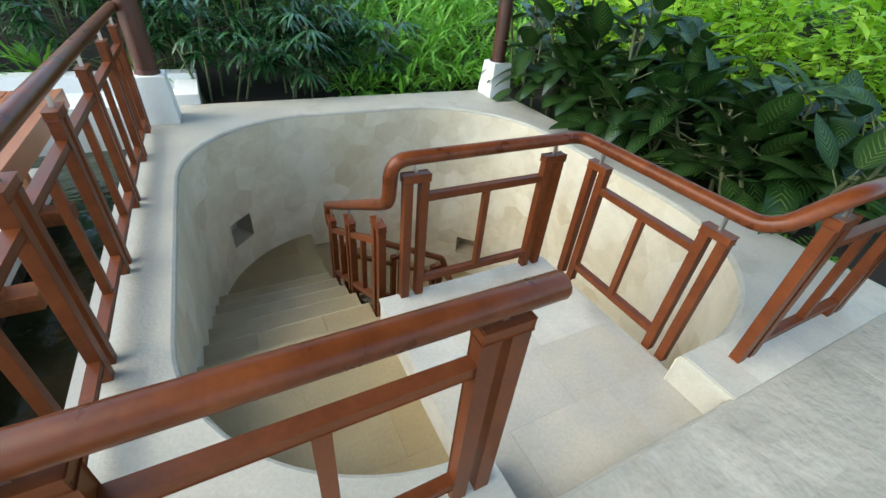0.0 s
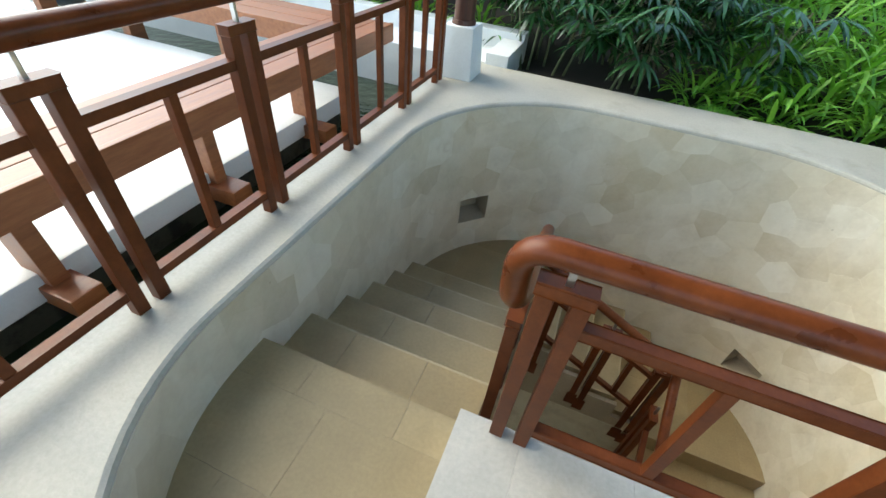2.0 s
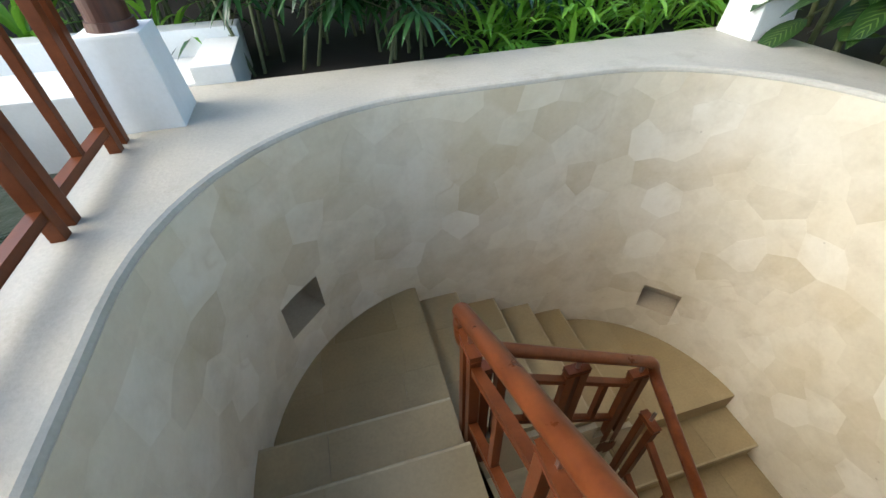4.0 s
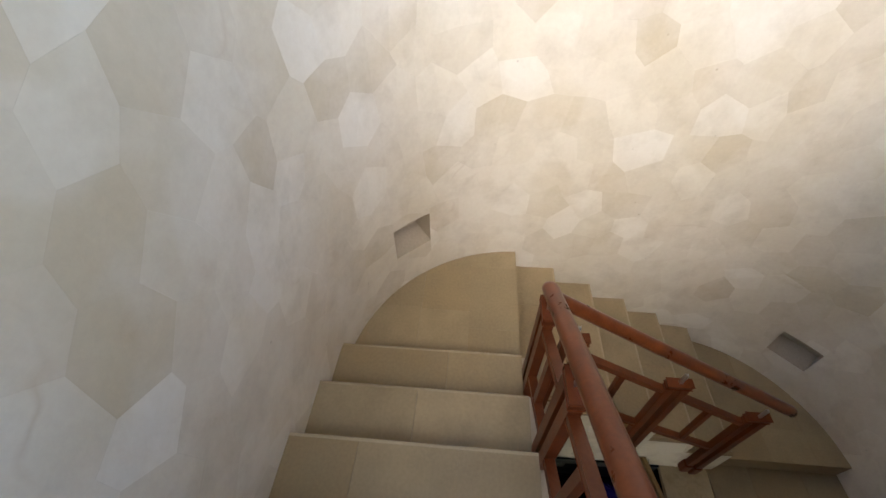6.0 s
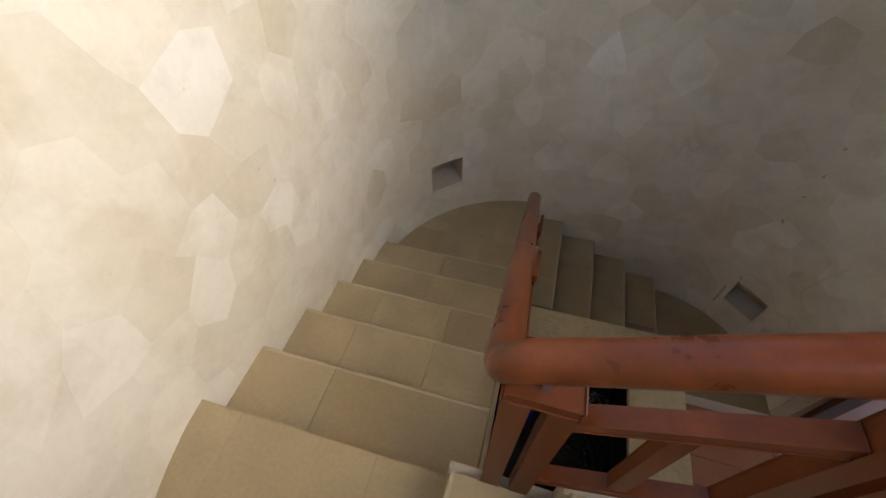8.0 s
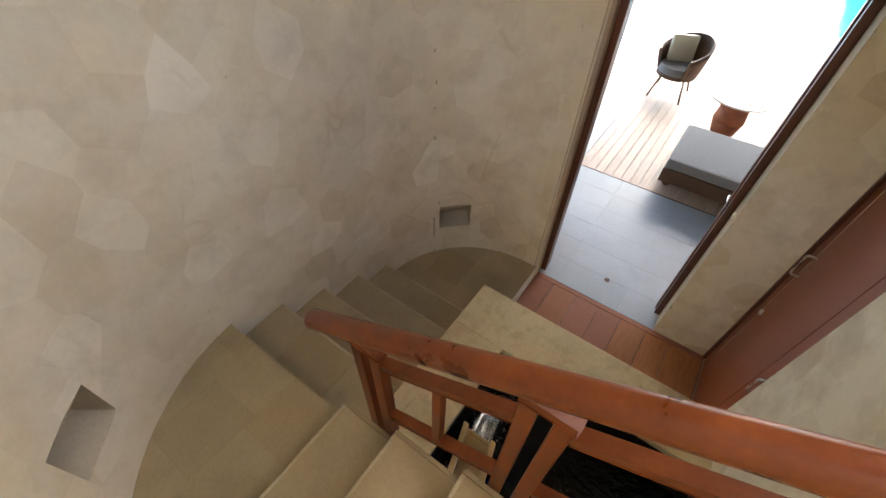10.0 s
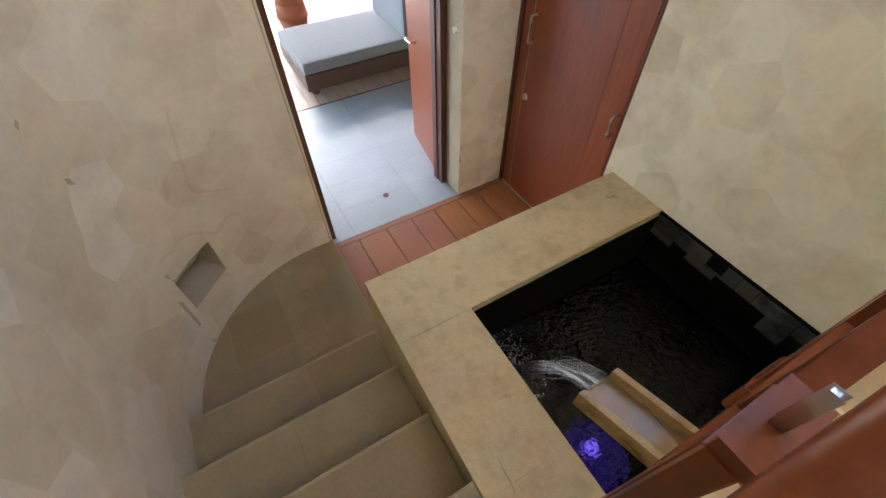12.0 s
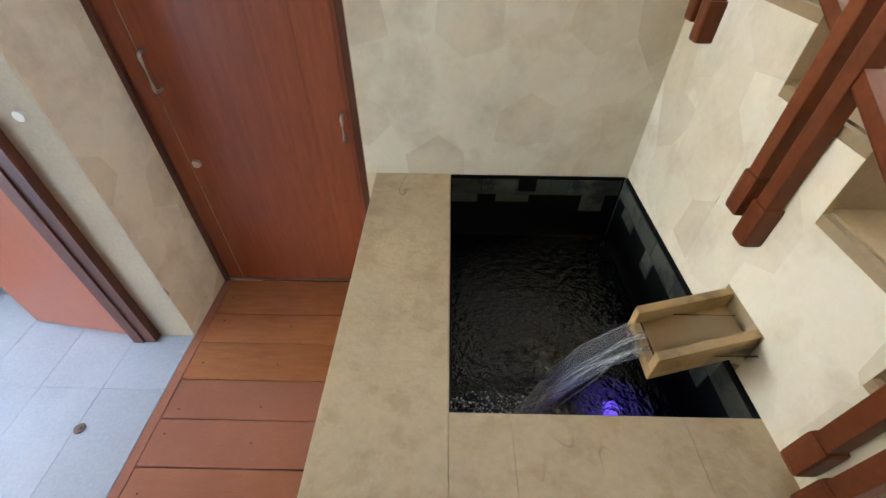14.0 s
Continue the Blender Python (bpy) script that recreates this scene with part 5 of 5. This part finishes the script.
for x, y in ((2.35, 5.5), (3.95, 1.3), (4.5, 2.9), (4.6, 2.0)):
    fern(rng, x, y, -0.16, rng.uniform(0.5, 0.75))
for x, y, h in ((4.1, 4.7, 1.15), (4.25, 4.1, 1.0), (4.15, 3.4, 0.85), (4.2, 2.7, 0.7), (4.7, 3.1, 1.0), (4.75, 3.9, 1.25), (4.15, 2.05, 0.6), (4.7, 2.3, 0.8), (4.3, 5.3, 1.2), (4.2, 1.4, 0.6), (4.8, 1.5, 0.7), (4.45, 3.7, 1.1), (4.5, 4.5, 1.3), (4.35, 2.4, 0.75), (4.5, 1.8, 0.7), (4.9, 3.5, 1.1), (4.1, 3.05, 0.7), (4.05, 3.8, 0.8), (4.22, 2.3, 0.42), (4.2, 2.9, 0.4), (4.22, 3.5, 0.42), (4.2, 1.7, 0.4), (4.2, 4.3, 0.45), (4.35, 3.2, 0.5), (4.35, 2.0, 0.5), (4.4, 4.0, 0.55)):
    spotted_cane(rng, x, y, -0.14 + max(0, 0.16 * (x - 3.9)), h)
for x, y, h in ((5.9, 5.6, 1.1), (6.0, 4.4, 1.0), (6.1, 3.3, 1.0), (6.0, 2.2, 0.9), (6.9, 5.0, 1.2), (7.0, 3.8, 1.2), (7.0, 2.6, 1.1), (5.9, 1.2, 0.8), (6.8, 1.4, 0.9), (7.8, 4.6, 1.3), (7.9, 3.0, 1.3), (6.8, 6.4, 1.3), (7.9, 6.2, 1.4), (5.4, 0.6, 0.7), (6.2, 0.3, 0.8)):
    shrub(rng, x, y, ground_at(x, y), h, M_SHRUB)
# woods beyond, beyond counting
far = Blades()
for _ in range(15000):
    a = rng.uniform(0, 1)
    x = rng.uniform(-14, 16)
    y = rng.uniform(9.0, 15.0) if a < 0.75 or x < 8 else rng.uniform(-2, 14)
    if x < 8 and y < 9:
        continue
    z = ground_at(x, y) + 2.6 * rng.random() ** 1.3
    b = rng.uniform(0, 2 * math.pi)
    far.blade((x, y, z), (math.cos(b), math.sin(b) - 0.3, rng.uniform(0.1, 1.0)), rng.uniform(0.4, 0.95), rng.uniform(0.07, 0.2), rng.uniform(0.6, 1.6), 4, 0.25)
woods = tagged(far.put("far_foliage", M_STRAP, None), "dense bright green foliage on the slope behind", "foliage", kind="stuff")


near_green = Blades()
for _ in range(7000):
    x, y = rng.uniform(5.6, 11.0), rng.uniform(-1.5, 9.0)
    z = ground_at(x, y) + 1.9 * rng.random() ** 1.2
    b = rng.uniform(0, 2 * math.pi)
    near_green.blade((x, y, z), (math.cos(b), math.sin(b), rng.uniform(0.0, 0.9)), rng.uniform(0.18, 0.42), rng.uniform(0.07, 0.17), rng.uniform(0.4, 1.2), 3, 0.25, "oval")
tagged(near_green.put("undergrowth", M_SHRUB, None), "sunlit yellow-green undergrowth behind the broad leaves", "foliage", kind="stuff")


# ---- tiles of landings, platform and upper floor ----
def tile_rows(t, poly, z, w, d, seed, mat, fit=True, thick=0.012, turn=False):
    rng = random.Random(seed)
    xs, ys = [p[0] for p in poly], [p[1] for p in poly]
    y = min(ys)
    while y < max(ys):
        x = min(xs) - rng.uniform(0, w)
        while x < max(xs):
            ww = w * rng.uniform(0.75, 1.2)
            q = clip_to([(x, y), (x + ww, y), (x + ww, y + d), (x, y + d)], poly)
            if q and fit:
                q = plan_clip(q)
            if q and len(q) > 2 and area(q) > 0.004:
                part("tile", prism(bmesh.new(), shrink(q, 0.0007), z - thick, z), mat, t)
            x += ww
        y += d


for i, (t, poly, z) in enumerate(LANDINGS):
    tile_rows(t, poly, z, 0.46, 0.34, i + 20, M_STEP)
tile_rows(platform, [(0.945, 0.62), (2.10, 0.62), (2.10, 1.922), (0.945, 1.922)], -R, 0.5, 0.33, 5, M_FLOOR, False)
floor_top = thing("floor_tiles", (1.5, -0.5, 0.0), "grey-cream limestone floor tiles at the head of the stair", "floor", kind="structure")
tile_rows(floor_top, [(LEDGE_W, -1.2), (LEDGE_E, -1.2), (LEDGE_E, 0.6), (LEDGE_W, 0.6)], 0.006, 0.62, 0.36, 6, M_ROUGH, False, 0.005)
tile_rows(floor_top, [(2.05, 0.602), (LEDGE_E, 0.602), (LEDGE_E, 0.86), (2.05, 0.86)], 0.006, 0.4, 0.26, 7, M_FLOOR, False, 0.005)


# ---- hexagonal wall stones ----
def hexes(s0, s1, z0, z1, size, seed):
    """Uneven hexagons over a flat field; neighbours share their shifted corners."""
    def jit(x, y):
        n = noise.noise_vector((x * 7.3 + seed, y * 7.3, seed * 1.7))
        return (x + n.x * size * 0.34, y + n.y * size * 0.34)
    h = size * 0.5 / math.cos(radians(30))
    out = []
    row = 0
    z = z0 - size
    while z < z1 + size:
        s = s0 - size + (size / 2 if row % 2 else 0)
        while s < s1 + size:
            out.append([jit(round(s + h * math.cos(radians(30 + 60 * k)), 4), round(z + h * math.sin(radians(30 + 60 * k)), 4)) for k in range(6)])
            s += size
        z += h * 1.5
        row += 1
    return out


def cut_field(poly, s0, s1, z0, z1, holes):
    poly = clip(poly, -1, 0, -s0)
    poly = clip(poly, 1, 0, s1) if poly else []
    poly = clip(poly, 0, -1, -z0) if poly else []
    poly = clip(poly, 0, 1, z1) if poly else []
    todo = [poly] if len(poly) > 2 else []
    for a, b, c, d in holes:
        nxt = []
        for p in todo:
            if max(q[0] for q in p) <= a or min(q[0] for q in p) >= b or max(q[1] for q in p) <= c or min(q[1] for q in p) >= d:
                nxt.append(p)
                continue
            mid = clip(clip(p, -1, 0, -a), 1, 0, b) if len(clip(p, -1, 0, -a)) > 2 else []
            for q in (clip(p, 1, 0, a), clip(p, -1, 0, -b), clip(mid, 0, 1, c) if mid else [], clip(mid, 0, -1, -d) if mid else []):
                if len(q) > 2:
                    nxt.append(q)
        todo = nxt
    return [q for q in todo if len(q) > 2 and abs(area(q)) > 0.0008]


def stone_piece(poly, place):
    """A thin stone on a wall: its face, fanned from the middle, and its sides."""
    poly = shrink(poly, 0.00015)
    fine = []
    for p, q in zip(poly, poly[1:] + poly[:1]):
        fine += [p, ((p[0] + q[0]) / 2, (p[1] + q[1]) / 2)]
    c = (sum(p[0] for p in poly) / len(poly), sum(p[1] for p in poly) / len(poly))
    n = len(fine)
    v = [place(s, z, -0.002) for s, z in fine] + [place(s, z, 0.004) for s, z in fine] + [place(*c, -0.002)]
    f = [(i, (i + 1) % n, 2 * n) for i in range(n)] + [(i, n + i, n + (i + 1) % n, (i + 1) % n) for i in range(n)]
    return v, f


def clad(wall, fields, place, near, size=0.25, seed=1, mat=M_HEX):
    """Stones over a wall; near(s, z) picks those that are built singly."""
    allv, allf, single = [], [], 0
    for s0, s1, z0, z1, holes in fields:
        for hx in hexes(s0, s1, z0, z1, size, seed):
            for poly in cut_field(hx, s0, s1, z0, z1, holes):
                v, f = stone_piece(poly, place)
                cs, cz = sum(p[0] for p in poly) / len(poly), sum(p[1] for p in poly) / len(poly)
                if single < 300 and near(cs, cz):
                    raw("stone", v, f, mat, wall, smooth=False)
                    single += 1
                else:
                    k = len(allv)
                    allv += v
                    allf += [tuple(i + k for i in g) for g in f]
    if allv:
        rest = raw("stones", allv, allf, M_HEX_FAR, wall, "cream hexagonal wall stones", smooth=False)
        rest["kind"] = "stuff"


holes = [(s - NICHE_W / 2, s + NICHE_W / 2, z0, z1) for s, z0, z1 in NICHES] + [(DOOR_S0 - 0.01, DOOR_S1 + 0.01, Z_GROUND - 1, DOOR_HEAD), (ENTRY_S0, ENTRY_S1, ENTRY_Z, 0.1)]
BASE[shaft.name] = Vector((0, 0, 0))


def near_wall(s, z):
    x, y, _ = WALL.at(s, z)
    return (y > 3.0 and -2.6 < z < -0.2) or (x > 3.0 and -2.9 < z < -1.2)


clad(shaft, [(0.0, WALL.length, Z_GROUND + 0.1, -0.03, holes)], WALL.at, near_wall)
nw_ = bpy.data.objects["wall_north_well"]
BASE[nw_.name] = Vector((0, 0, 0))
clad(nw_, [(0.934, POOL[1], -3.9, Z_NW - 5 * R, [])], lambda s, z, off=0.0: (s, POOL[3] + off, z), lambda s, z: True, 0.25, 4, M_WELL)
ew_ = bpy.data.objects["wall_east_well"]
BASE[ew_.name] = Vector((0, 0, 0))
clad(ew_, [(E_Y - 0.012 - (k + 1) * E_G + E_G * (0 if k else 1), (E_Y - 0.012 - k * E_G) if k else POOL[3], Z_RIM - 0.002, Z_NE - k * R - (0.035 + R if k else 0.035), [(2.40, 2.61, -3.505, -3.395)]) for k in range(0, 5)][1:] + [(E_Y - 0.012 - E_G, POOL[3], Z_RIM - 0.002, Z_NE - R - 0.035, [])],
     lambda s, z, off=0.0: (POOL[1] + off, s, z), lambda s, z: True, 0.25, 9, M_WELL)

wl_ = bpy.data.objects["wall_west_lower_north"]
BASE[wl_.name] = Vector((0, 0, 0))
clad(wl_, [(3.101, 3.53, Z_GROUND + 0.003, DOOR_HEAD, [])], lambda s, z, off=0.0: (XD - off, s, z), lambda s, z: True, 0.25, 12, M_WELL)
